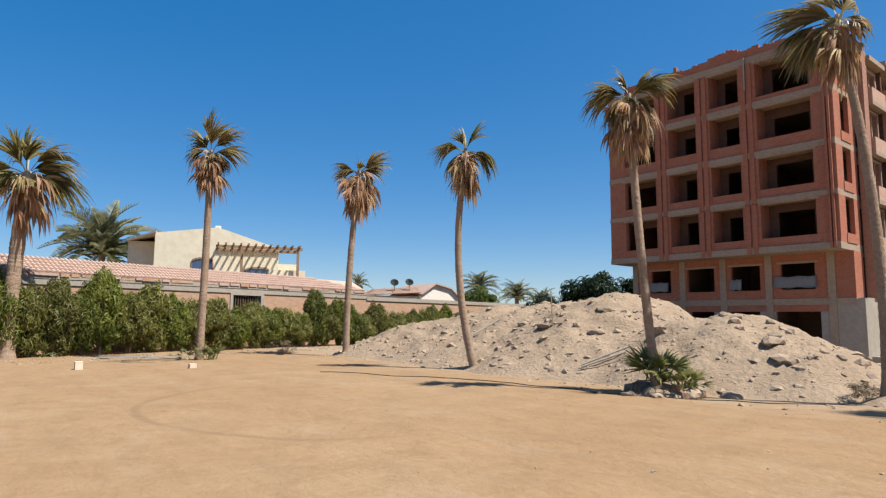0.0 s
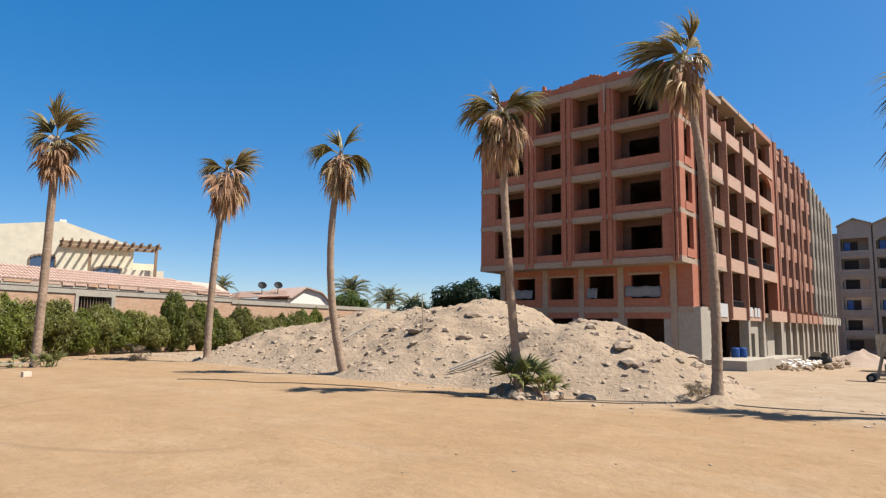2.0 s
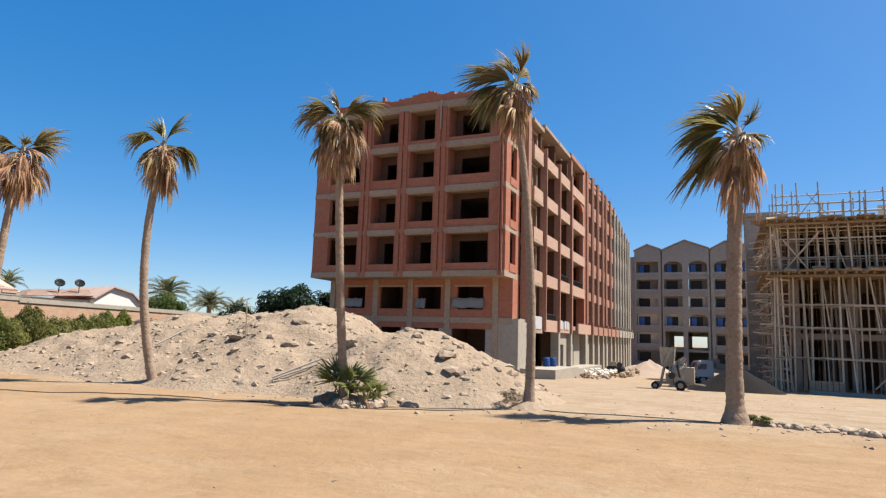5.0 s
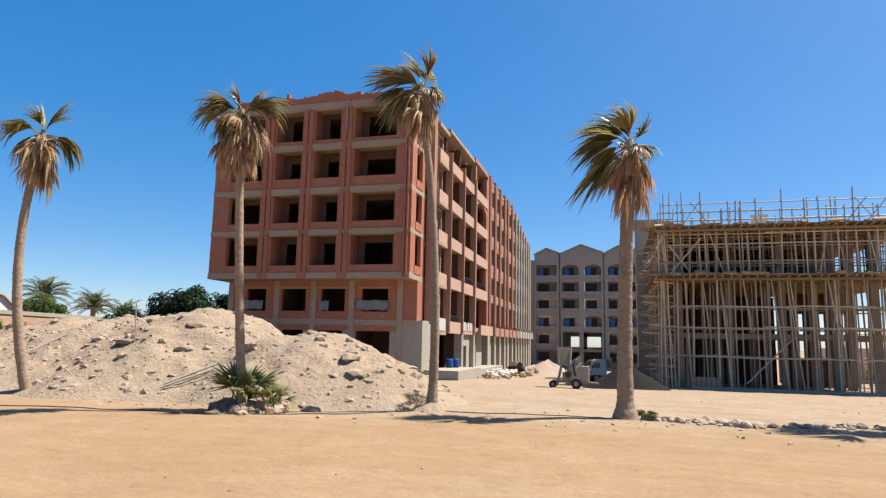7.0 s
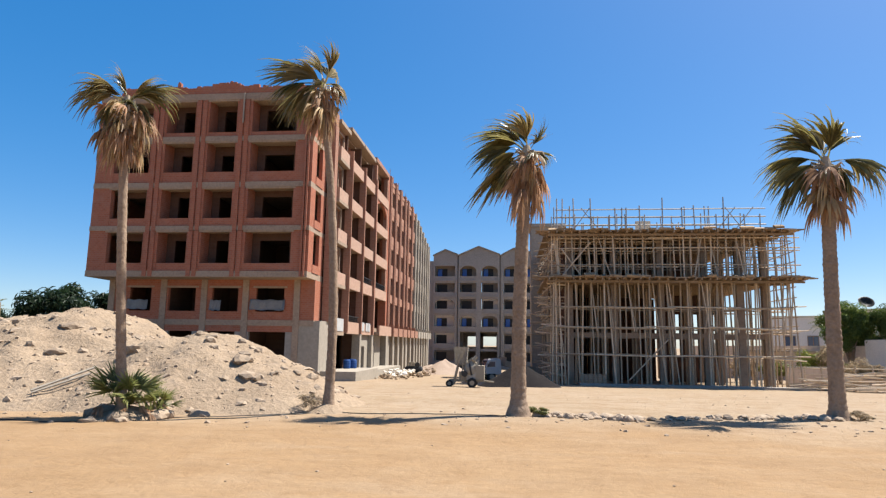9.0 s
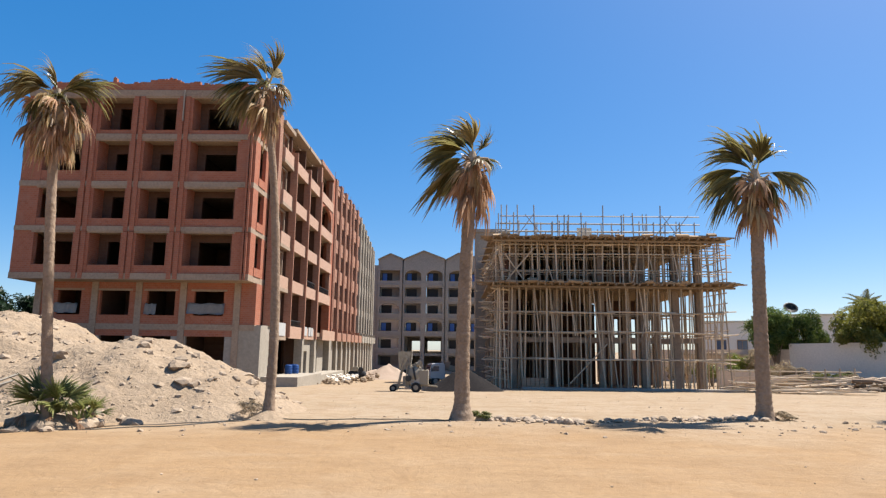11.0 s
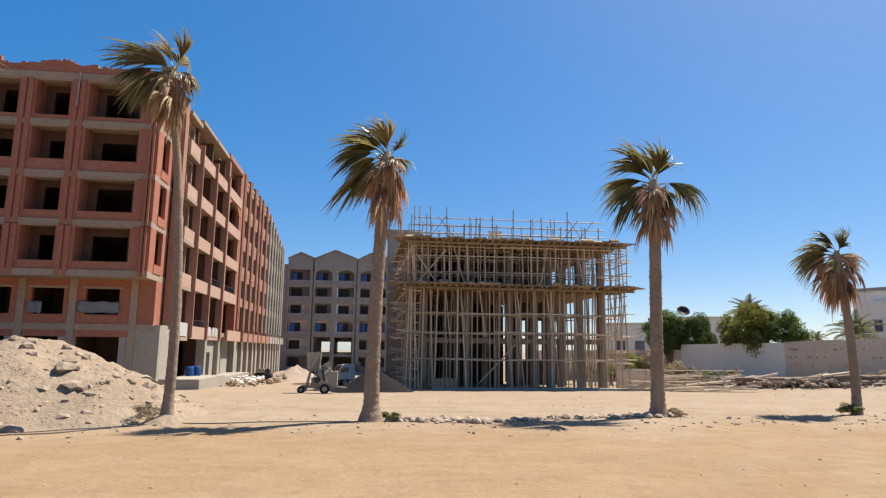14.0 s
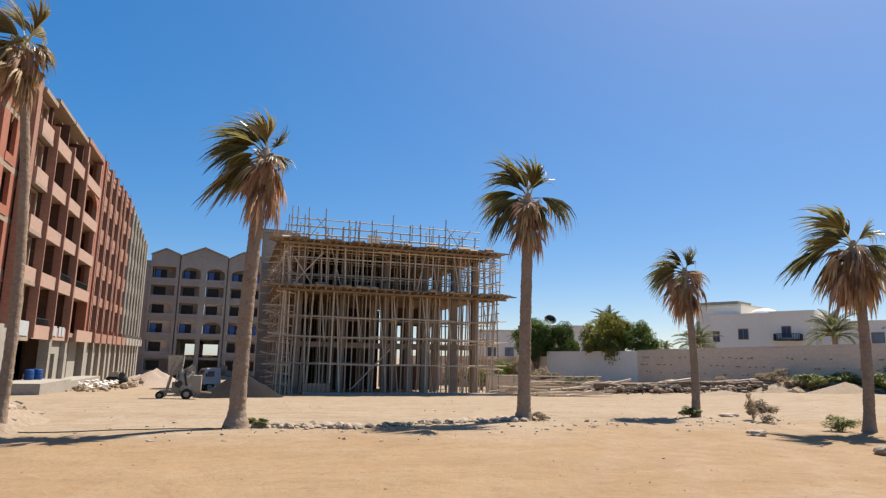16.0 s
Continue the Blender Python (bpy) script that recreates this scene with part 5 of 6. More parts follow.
def dish(at, radius, stand, face=(0.75, -0.35, 0.55)):
    d = thing("satellite_dish", at, "dark mesh satellite dish on a roof", "satellite dish", "satellite dishes")
    at = Vector(at)
    n = Vector(face).normalized()
    a = n.orthogonal().normalized()
    c = n.cross(a)
    bm = bmesh.new()
    rings = []
    top = at + Vector((0, 0, stand))
    for i in range(5):
        u = i / 4
        rings.append([bm.verts.new(top + n * (0.32 * radius * u * u) + (a * math.cos(t * math.tau / 18) + c * math.sin(t * math.tau / 18)) * radius * max(u, 0.04)) for t in range(18)])
    for p, q in zip(rings, rings[1:]):
        for t in range(18):
            bm.faces.new((p[t], p[(t + 1) % 18], q[(t + 1) % 18], q[t]))
    bmesh.ops.solidify(bm, geom=bm.faces[:], thickness=0.02)
    part("reflector", bm, DARK, d, smooth=True)
    part("mast", bar(at - Vector((0, 0, 0.6)), top, 0.04), DARK, d)
    part("feed_arm", bar(top - n * 0.02, top + n * radius * 0.8, 0.02, 5), DARK, d)


build_villas()


# ---- feather palms and trees ----
def feather(seed, length=2.6):
    r = random.Random(seed)
    bm = bmesh.new()
    n = 30
    line = [Vector((length * u * (1 - 0.16 * u), 0, length * (0.25 * u - 0.62 * u * u))) for u in (i / n for i in range(n + 1))]
    tube(bm, line[::3], [0.035 * (1 - i / 12) + 0.006 for i in range(len(line[::3]))], 4, False)
    for i in range(3, n + 1):
        for side in (-1, 1):
            L = 0.5 * math.sin(math.pi * (0.14 + 0.8 * i / n)) * r.uniform(0.8, 1.15)
            d = Vector((0.62, side * 0.8, 0.18 + r.uniform(-0.15, 0.15))).normalized()
            p = line[i]
            q = p + d * L
            w = Vector((0.028, 0, 0.02))
            v = [bm.verts.new(x) for x in (p - w, p + w, p + d * L * 0.6 + w * 1.1, q + Vector((0, 0, -0.1 * L)), p + d * L * 0.6 - w * 1.1)]
            bm.faces.new(v)
    return mesh_of(bm, "feather_frond", DATE)


FEATHERS = [feather(50 + s) for s in range(3)]


def date_palm(at, height, size, count, seed):
    r = random.Random(seed)
    e = thing("date_palm", at, "bushy date palm with arching feather fronds", "palm tree", "date palms")
    top = Vector(at) + Vector((0, 0, height))
    part("trunk", tube(bmesh.new(), [Vector(at) - Vector((0, 0, 0.2)), Vector(at) + Vector((0.1, 0, height * 0.5)), top], [0.3, 0.24, 0.26], 10), BARK, e)
    for k in range(count):
        u = (k + 0.5) / count
        ob = new("frond", r.choice(FEATHERS))
        ob.parent = e
        s = size * r.uniform(0.8, 1.1)
        ob.matrix_basis = Matrix.Translation((0, 0, height)) @ Matrix.Rotation(k * 2.4 + r.uniform(-0.3, 0.3), 4, "Z") @ Matrix.Rotation(-(-0.25 + 1.75 * u ** 0.85), 4, "Y") @ \
            Matrix.Rotation(r.uniform(-0.4, 0.4), 4, "X") @ Matrix.Diagonal((s, s, s, 1))


for x, y, h, s, n, k in ((-57.5, 10.8, 6.9, 2.0, 46, 1), (-52.5, 32.2, 5.4, 0.62, 20, 2), (-54.5, 50, 6.2, 1.15, 30, 3), (-56, 57.8, 5.6, 1.2, 30, 4), (-60, 67, 5.2, 1.2, 28, 5), (-47, 35, 2.2, 0.5, 16, 11),
                         (44, 68, 6.9, 1.15, 30, 6), (34, 72, 5.4, 0.8, 24, 7), (47.8, 62, 4.2, 0.5, 20, 8), (50.6, 60, 4.4, 1.2, 34, 9), (57.2, 48, 5.2, 1.3, 30, 10), (61, 42, 4.8, 1.3, 30, 12)):
    date_palm((x, y, ground_z(x, y)), h, s, n, k)

def raised(mesh, low=0.62, part_of=0.69):
    """Lift a crown clear of the ground."""
    for v in mesh.vertices:
        v.co.z = low + v.co.z * part_of
    return mesh


TREE_STEMS = mesh_of(stems(6, 1.5, 0.7, 11, 0.05, 0.45), "limbs", BARK)
FICUS_LEAVES = [leaf_cloud(60 + s, FICUS, "foliage", 9000, (1, 1, 1), 0.09, 30) for s in range(2)]
BRIGHT_LEAVES = [raised(leaf_cloud(70 + s, BRIGHTLEAF, "foliage", 12000, (1, 1, 1), 0.08, 34), 0.34, 0.84) for s in range(2)]
GREEN_TREE = [raised(leaf_cloud(80 + s, DARKGREEN, "foliage", 11000, (1, 1, 1), 0.08, 30)) for s in range(2)]


def tree(at, half, height, leaves, label, seed):
    plant("tree", (at[0], at[1], ground_z(at[0], at[1]) - 0.1), leaves[seed % 2], TREE_STEMS, (half, half, height / 2), seed * 1.3, label, "tree")


for k, (x, y, w, h) in enumerate(((-47, 54, 3.6, 5.8), (-42.5, 55.5, 4.2, 8.0), (-38.5, 57, 4.0, 7.8), (-35, 57.5, 3.6, 7.0))):
    tree((x, y), w, h, FICUS_LEAVES, "dense dark green broadleaf tree with a rounded crown", k)
tree((-51.5, 47, 0), 2.4, 6.4, GREEN_TREE, "bushy green tree behind the wall", 1)
for k, (x, y, w, h) in enumerate(((32.7, 65.0, 2.2, 7.2), (35.4, 64.4, 2.2, 7.3), (33.6, 67.5, 2.6, 7.4))):
    tree((x, y), w, h, GREEN_TREE, "dark green tree leaning over a white wall", k)
for k, (x, y, w, h) in enumerate(((37.9, 59.0, 2.9, 8.0), (40.0, 60.8, 2.4, 7.4))):
    tree((x, y), w, h, BRIGHT_LEAVES, "yellow-green tree overhanging the boundary wall", k)
tree((40.4, 56.4, 0), 2.0, 6.5, GREEN_TREE, "green garden tree behind the boundary wall", 2)
tree((62, 38, 0), 3.2, 7.6, GREEN_TREE, "green garden tree behind the boundary wall", 3)


# ---- boundary wall, villas and waste ground on the other side ----
def build_east_side():
    near, corner, far, out = Vector((46.0, 8.0)), Vector((38.8, 54.6)), Vector((33.6, 64.0)), Vector((22.0, 82.0))
    w = thing("boundary_wall", (40, 50, -0.6), "long sand-coloured block boundary wall, partly whitewashed", "wall", kind="structure")

    def run(name, p, q, z0, zp, zq, mat, n):
        bm = bmesh.new()
        d = (q - p).normalized()
        t = Vector((-d.y, d.x)) * 0.2
        for i in range(n):
            a, c = p.lerp(q, i / n), p.lerp(q, (i + 1) / n)
            za, zc = zp + (zq - zp) * i / n, zp + (zq - zp) * (i + 1) / n
            v = [bm.verts.new((e.x, e.y, z)) for e, z in ((a - t, z0), (c - t, z0), (c + t, z0), (a + t, z0), (a - t, za), (c - t, zc), (c + t, zc), (a + t, za))]
            for f in ((3, 2, 1, 0), (4, 5, 6, 7), (0, 1, 5, 4), (2, 3, 7, 6), (0, 4, 7, 3), (1, 2, 6, 5)):
                bm.faces.new([v[k] for k in f])
        part(name, bm, mat, w)
    for i in range(9):
        p, q = near.lerp(corner, i / 9), near.lerp(corner, (i + 1) / 9)
        run("wall_panel", p, q, -1.2, 3.9 - 0.1 * i, 3.9 - 0.1 * (i + 1), SANDWALL, 1)
        run("coping", p, q, 3.84 - 0.1 * i, 3.98 - 0.1 * i, 3.98 - 0.1 * (i + 1), SANDWALL, 1)
    run("whitewashed_panel", corner, far, -1.3, 3.0, 2.85, WHITE, 4)
    run("wall_panel", far, out, -1.6, 2.3, 2.1, SANDWALL, 4)
    # rough protruding blocks and putlog holes
    r = random.Random(3)
    d = (corner - near).normalized()
    for k in range(90):
        u = r.uniform(0.35, 0.99)
        p = near.lerp(corner, u)
        z = r.choice((1.0, 1.7, 2.4)) + r.uniform(-0.05, 0.05)
        a = math.atan2(d.y, d.x)
        m = Matrix.Translation((p.x - 0.2, p.y, z)) @ Matrix.Rotation(a, 4, "Z")
        part("protruding_block", boxes((-0.08, 0.08, -0.03, 0.07, -0.05, 0.05), m=m), PINKSAND, w)
    # white villas beyond
    m = villa_frame((64.5, 76.5, 0), 0.42, -0.9)
    b = thing("white_villa", (70, 66, 0), "white flat-roofed villa with small barred windows", "house", "villas")
    for s0, s1, o, z in ((0, 6.5, 0, 10.0), (2.6, 11, 1.5, 8.5), (11.004, 16.2, 2.2, 8.6), (16.204, 28, 1.0, 7.2)):
        part("wall", boxes((s0, s1, o - 8, o, -1, z), m=m), WHITE, b)
        part("parapet", boxes((s0 - 0.1, s1 + 0.1, o - 8.1, o + 0.1, z, z + 0.25), m=m), CREAM if s0 == 0 else WHITE, b)
    part("roof_slope", boxes((0.4, 6.0, -5, -0.4, 10.25, 10.7), m=m), PALECONC, b)
    bm = bmesh.new()
    bmesh.ops.create_uvsphere(bm, u_segments=18, v_segments=9, radius=2.0, matrix=m @ Matrix.Translation((9.0, -1.5, 8.5)) @ Matrix.Diagonal((1, 1, 0.55, 1)))
    part("dome", bm, WHITE, b, smooth=True)
    for s0, s1, o, z in ((3.1, 3.9, 1.5, 5.0), (6.6, 7.8, 1.5, 5.3), (12.4, 13.4, 2.2, 5.5), (22, 23.2, 1.0, 4.6)):
        window(b, m, s0, s1, z, z + 1.3, o, False)
    part("balcony", boxes((11.6, 14.8, 2.204, 3.2, 5.0, 5.15), (11.6, 14.8, 3.14, 3.2, 5.85, 5.91), (11.6, 11.66, 2.204, 3.2, 5.15, 5.85), (14.74, 14.8, 2.204, 3.2, 5.15, 5.85), m=m), DARK, b)
    for i in range(17):
        part("baluster", boxes((11.7 + i * 0.19, 11.74 + i * 0.19, 3.15, 3.19, 5.15, 5.85), m=m), DARK, b)
    m = villa_frame((26.0, 96.0, 0), 0.9, -0.42)
    b = thing("pale_house", (38, 90, 0), "long pale flat-roofed house behind a wall", "house", "villas")
    for s0, s1, o, z in ((11, 18, 0, 6.1), (18, 28, 0.6, 6.9)):
        part("wall", boxes((s0, s1, o - 8, o, -2.4, z), m=m), WHITE, b)
        part("parapet", boxes((s0 - 0.1, s1 + 0.1, o - 8.1, o + 0.1, z, z + 0.25), m=m), CREAM, b)
    window(b, m, 12.5, 13.7, 2.0, 3.6, 0.0, False)
    window(b, m, 15.2, 16.4, 2.0, 3.6, 0.0, False)
    dish(m @ Vector((22.0, -1.0, 7.1)), 0.95, 0.85, (-0.1, -0.75, 0.6))
    # low shed in the corner
    m = villa_frame((24.5, 68.0, 0), 0.95, -0.3)
    b = thing("shed", (27, 66, -1.2), "low block shed with a flat plank roof", "shed")
    part("wall", boxes((0, 6.6, -3, 0, -2, 1.6), m=m), SANDWALL, b)
    part("roof", boxes((-0.3, 7.0, -3.3, 0.5, 1.6, 1.75), m=m), TIMBER, b)
    # dark slab on the wall, painted in for a shaded door opening
    part("doorway_shade", boxes((4.6, 5.6, 0.002, 0.05, -1.3, 1.2), m=m), DARK, b)


build_east_side()


def bush(at, half, height, mat, label, seed, count=900, leaf=0.07, long=2.4):
    plant("bush", (at[0], at[1], ground_z(at[0], at[1]) - 0.04), leaf_cloud(seed, mat, "foliage", count, (1, 1, 1), leaf / half, 14, long), SHRUB_STEMS_SMALL, (half, half, height / 2), seed, label, "bush")


SHRUB_STEMS_SMALL = mesh_of(stems(14, 1.7, 0.9, 16, 0.012), "stems", BARK)
bush((-5.35, 17.25), 0.5, 0.6, DRYBUSH, "dry grey-brown scrub at a palm's foot", 101, 620, 0.05, 3.2)
bush((17.1, 17.2), 0.62, 0.75, DRYBUSH, "dry yellow-brown scrub on the sand", 102)
bush((17.3, 17.9), 0.28, 1.1, DRYBUSH, "thin dry weed standing in scrub", 103, 200)
bush((17.35, 14.6), 0.55, 0.55, SHRUBDRY, "low olive-green scrub at a palm's foot", 104)
bush((15.72, 19.12), 0.42, 0.42, SHRUBDRY, "low green scrub at a palm's foot", 105)
bush((0.8, 17.9), 0.32, 0.32, SHRUBDRY, "small tuft of yellow-green grass at a palm's foot", 106, 700)
bush((9.6, 18.9), 0.45, 0.3, DRYBUSH, "dry tuft at a palm's foot", 107, 700)
bush((-31.0, 14.6), 0.9, 0.9, DRYBUSH, "dry brown scrub before the hedge", 108)
for k, (x, y, w, h, mt) in enumerate(((22.5, 56, 1.8, 2.6, SHRUBDRY), (25.5, 55, 1.5, 1.8, SHRUB), (28.5, 56, 1.4, 1.4, SHRUBDRY), (20.5, 58, 1.6, 2.4, DRYBUSH), (37.5, 42.5, 1.4, 1.2, DRYBUSH), (39.3, 38.0, 1.7, 1.7, DRYBUSH),
                                      (39.6, 35.0, 1.6, 1.6, SHRUBDRY), (31.0, 57, 1.2, 1.0, DRYBUSH), (36.5, 47, 1.1, 0.9, DRYBUSH), (24.8, 50, 1.5, 2.3, SHRUBDRY), (28.6, 50.5, 1.5, 1.3, SHRUBDRY), (31.5, 50.5, 1.6, 1.0, DRYBUSH))):
    bush((x, y), w, h, mt, "wild dusty scrub growing by the boundary wall", 110 + k, 3000, 0.13, 1.8)


def fan_clump(at, seed, count, size, label):
    r = random.Random(seed)
    e = thing("palm_clump", at, label, "plant")
    at = Vector(at)
    for k in range(count):
        a = k * 2.4
        dry = r.random() < 0.2
        way = Vector((math.cos(a), math.sin(a), r.uniform(-0.1, 0.3) if dry else r.uniform(0.3, 2.2)))
        s = size * r.uniform(0.7, 1.15)
        leaf_object("frond", fan_leaf(r, at + Vector((r.uniform(-0.25, 0.25), r.uniform(-0.25, 0.25), 0.02)), way, s * 0.55, s * 0.6, r.uniform(0.7, 1.0), 0.9 if dry else 0.12, Vector((0, 0, 0)), 17, r.uniform(-0.6, 0.6)), DEAD if dry else CLUMP, e)


fan_clump((-9.45, 15.0, 0.3), 1, 40, 0.95, "clump of young green fan palm leaves at a palm's foot")
fan_clump((-8.75, 15.1, 0.15), 2, 20, 0.62, "clump of young green fan palm leaves at a palm's foot")
fan_clump((-28.6, 10.0, 0.0), 3, 18, 0.75, "spiky grey-green agave-like clump at a palm's foot")
fan_clump((-28.9, 8.9, 0.0), 4, 10, 0.6, "spiky grey-green agave-like clump at a palm's foot")
fan_clump((-34.0, 4.1, 0.0), 5, 14, 0.8, "spiky grey-green agave-like clump beside a palm")


# ---- stones ----
def lay(x, y, size, label="rough pale stone lying on the sand", group="", stretch=1.0, sink=0.15, z=None):
    g = ground_z(x, y) if z is None else z
    stone((x, y, g + size * 0.28 - sink * size), size, label, group, random.random() * 6, stretch, ROCKS if group == "boulders" else PALE_ROCKS)


rnd = random.Random(21)
random.seed(21)
for k in range(46):
    u = k / 45
    x, y = 0.75 + 2.6 * u, 18.0 - 0.75 * u + rnd.uniform(-0.25, 0.25)
    lay(x, y, rnd.uniform(0.12, 0.34), "pale broken stone in a row edging the lane", "edging stones")
for k in range(56):
    u = k / 55
    x, y = 3.4 + 5.6 * u, 17.6 + 1.3 * u + rnd.uniform(-0.3, 0.3)
    lay(x, y, rnd.uniform(0.08, 0.26 if u < 0.5 else 0.36), "pale broken stone in a row edging the lane", "edging stones")
for x, y, s, st in ((-7.4, 18.2, 0.85, 1.3), (-9.95, 15.0, 0.7, 1.2), (-8.6, 15.2, 0.55, 1.3), (-9.2, 14.4, 0.5, 1.0), (-9.7, 14.1, 0.35, 1), (-8.9, 14.1, 0.25, 1), (-7.95, 15.9, 0.5, 1.4)):
    lay(x, y, s, "rounded boulder at the foot of the heap", "boulders", st, 0.2)
for x, y, s, st in ((-8.2, 18.95, 0.6, 1.5), (-16.8, 19.0, 0.6, 1.4), (-18.6, 19.6, 0.45, 1), (-14.6, 19.2, 0.5, 1.5), (-22.5, 20.4, 0.5, 1.2), (-17.4, 21.0, 0.5, 1.0), (-19.5, 21.6, 0.45, 1.2), (-15.2, 20.6, 0.55, 1.3), (-21, 22.2, 0.5, 1), (-11.8, 19.0, 0.5, 1.5),
                    (-24.6, 21.2, 0.5, 1), (-18.3, 22.6, 0.4, 1.3), (-20.4, 23.0, 0.45, 1), (-13.0, 20.2, 0.4, 1.6)):
    lay(x, y, s, "grey-brown block of stone lying on the earth heap", "boulders", st, 0.28, heap_z(x, y))
lay(13.5, 13.9, 0.36, "white broken concrete block lying on the sand", "", 1.7, 0.05)
lay(13.85, 10.6, 0.4, "pale stone lying on the sand", "", 1.3)
lay(17.4, 19.1, 0.3, "dusty log-like stone on the sand", "", 2.6)
for k in range(12):
    x, y = rnd.uniform(-22, 18), rnd.uniform(5, 14)
    lay(x, y, rnd.uniform(0.03, 0.07), "small dark pebble on the sand", "pebbles")


def on_lane(r):
    x, y = r.uniform(-26, 20), r.uniform(4.5, 16)
    return x, y, ground_z(x, y) + 0.01


def on_verge(r):
    x = r.uniform(-30, 20)
    y = 16.5 + 0.06 * x * (1 if x > 0 else 0.3) + r.gauss(0, 1.0)
    return x, y, ground_z(x, y) + 0.02


def hedge_foot(r):
    p = WALL_AT + WALL_DIR * r.uniform(-7, 16) + WALL_OUT * r.uniform(3.4, 6.5)
    return p.x, p.y, ground_z(p.x, p.y) + 0.02


def east_debris(r):
    u = r.random()
    x, y = 26 + 15 * u + r.gauss(0, 0.8), 46.5 - 9.5 * u + r.gauss(0, 1.4)
    return x, y, ground_z(x, y) + 0.6 * r.random()


def yard(r):
    x, y = r.uniform(-10, 28), r.uniform(20, 42)
    return x, y, ground_z(x, y) + 0.01


scatter("lane_pebbles", 420, on_lane, 0.012, 0.045, BOULDER, "scattered pebbles on the sandy lane", "pebbles")
scatter("verge_stones", 560, on_verge, 0.03, 0.2, STONE, "loose stones along the edge of the lane", "pebbles")
scatter("hedge_debris", 320, hedge_foot, 0.05, 0.3, STONE, "pale stones and rubbish before the hedge")
scatter("wall_debris", 3200, east_debris, 0.06, 0.6, BOULDER, "low ridge of rubble before the boundary wall")
scatter("yard_stones", 300, yard, 0.02, 0.1, STONE, "loose stones on the building ground", "pebbles")
scatter("plinth_rubble", 220, lambda r: (r.uniform(-10.4, -7.2), r.uniform(47, 66), -0.85 + r.uniform(-0.2, 0.35)), 0.15, 0.9, RUBBLE, "broken blocks dumped by the plinth")


def heap(name, cx, cy, h, radius, mat, label, squeeze=1.0):
    bm = bmesh.new()
    g = ground_z(cx, cy) - 0.1
    rings = [[bm.verts.new((cx, cy, g + h))]]
    n = 40
    for i in range(1, 13):
        u = i / 12
        ring = []
        for k in range(n):
            a = k * math.tau / n
            rr = radius * u * (1 + 0.18 * noise.noise(Vector((math.cos(a), math.sin(a), cx))))
            z = h * (1 - u) ** 1.05
            z += 0.1 * h * noise.noise(Vector((rr * math.cos(a) * 1.5, rr * math.sin(a) * 1.5, cx))) * (1 - u)
            ring.append(bm.verts.new((cx + rr * math.cos(a), cy + rr * math.sin(a) * squeeze, g + z)))
        rings.append(ring)
    for k in range(n):
        bm.faces.new((rings[0][0], rings[1][k], rings[1][(k + 1) % n]))
    for p, q in zip(rings[1:], rings[2:]):
        for k in range(n):
            bm.faces.new((p[k], q[k], q[(k + 1) % n], p[(k + 1) % n]))
    whole(name, bm, mat, label, "heap", kind="stuff", smooth=True)


heap("sand_heap", -6.6, 66.0, 1.7, 3.4, PINKSAND, "heap of pinkish building sand in the yard")
heap("gravel_heap", 0.75, 38.8, 1.55, 2.75, SHADEGRAVEL, "heap of gravel beside the scaffolding, its shade darkened into the colour", 0.9)
for hx, hy, hh, hr in ((27, 47.5, 0.7, 2.4), (30.5, 46, 0.95, 3.0), (34, 43.5, 1.1, 3.2), (36.5, 40.5, 0.9, 3.0), (38.5, 37, 0.9, 2.8), (40, 33, 0.8, 2.8), (33, 36.5, 0.4, 2.6)):
    heap("earth_bank", hx, hy, hh, hr, RUBBLE, "low bank of dusty earth and rubble before the wall", 0.8)
heap("earth_mound", -9.35, 15.05, 0.42, 1.3, RUBBLE, "low earth mound round a palm's foot")
heap("earth_mound", -4.95, 17.25, 0.36, 0.75, RUBBLE, "low earth mound round a palm's foot")
heap("sand_heap", -9.5, 78.0, 1.0, 3.0, PINKSAND, "low heap of sand by the brick building")


# ---- machines in the yard ----
def wheel(parent, at, radius, width, axis="x"):
    a = Vector((width / 2, 0, 0)) if axis == "x" else Vector((0, width / 2, 0))
    at = Vector(at)
    t = part("tyre", tube(bmesh.new(), [at - a, at - a * 0.8, at + a * 0.8, at + a], [radius * 0.86, radius, radius, radius * 0.86], 18), RUBBER, parent)
    part("rim", tube(bmesh.new(), [at - a * 1.06, at + a * 1.06], radius * 0.5, 12), REDPAINT, t)


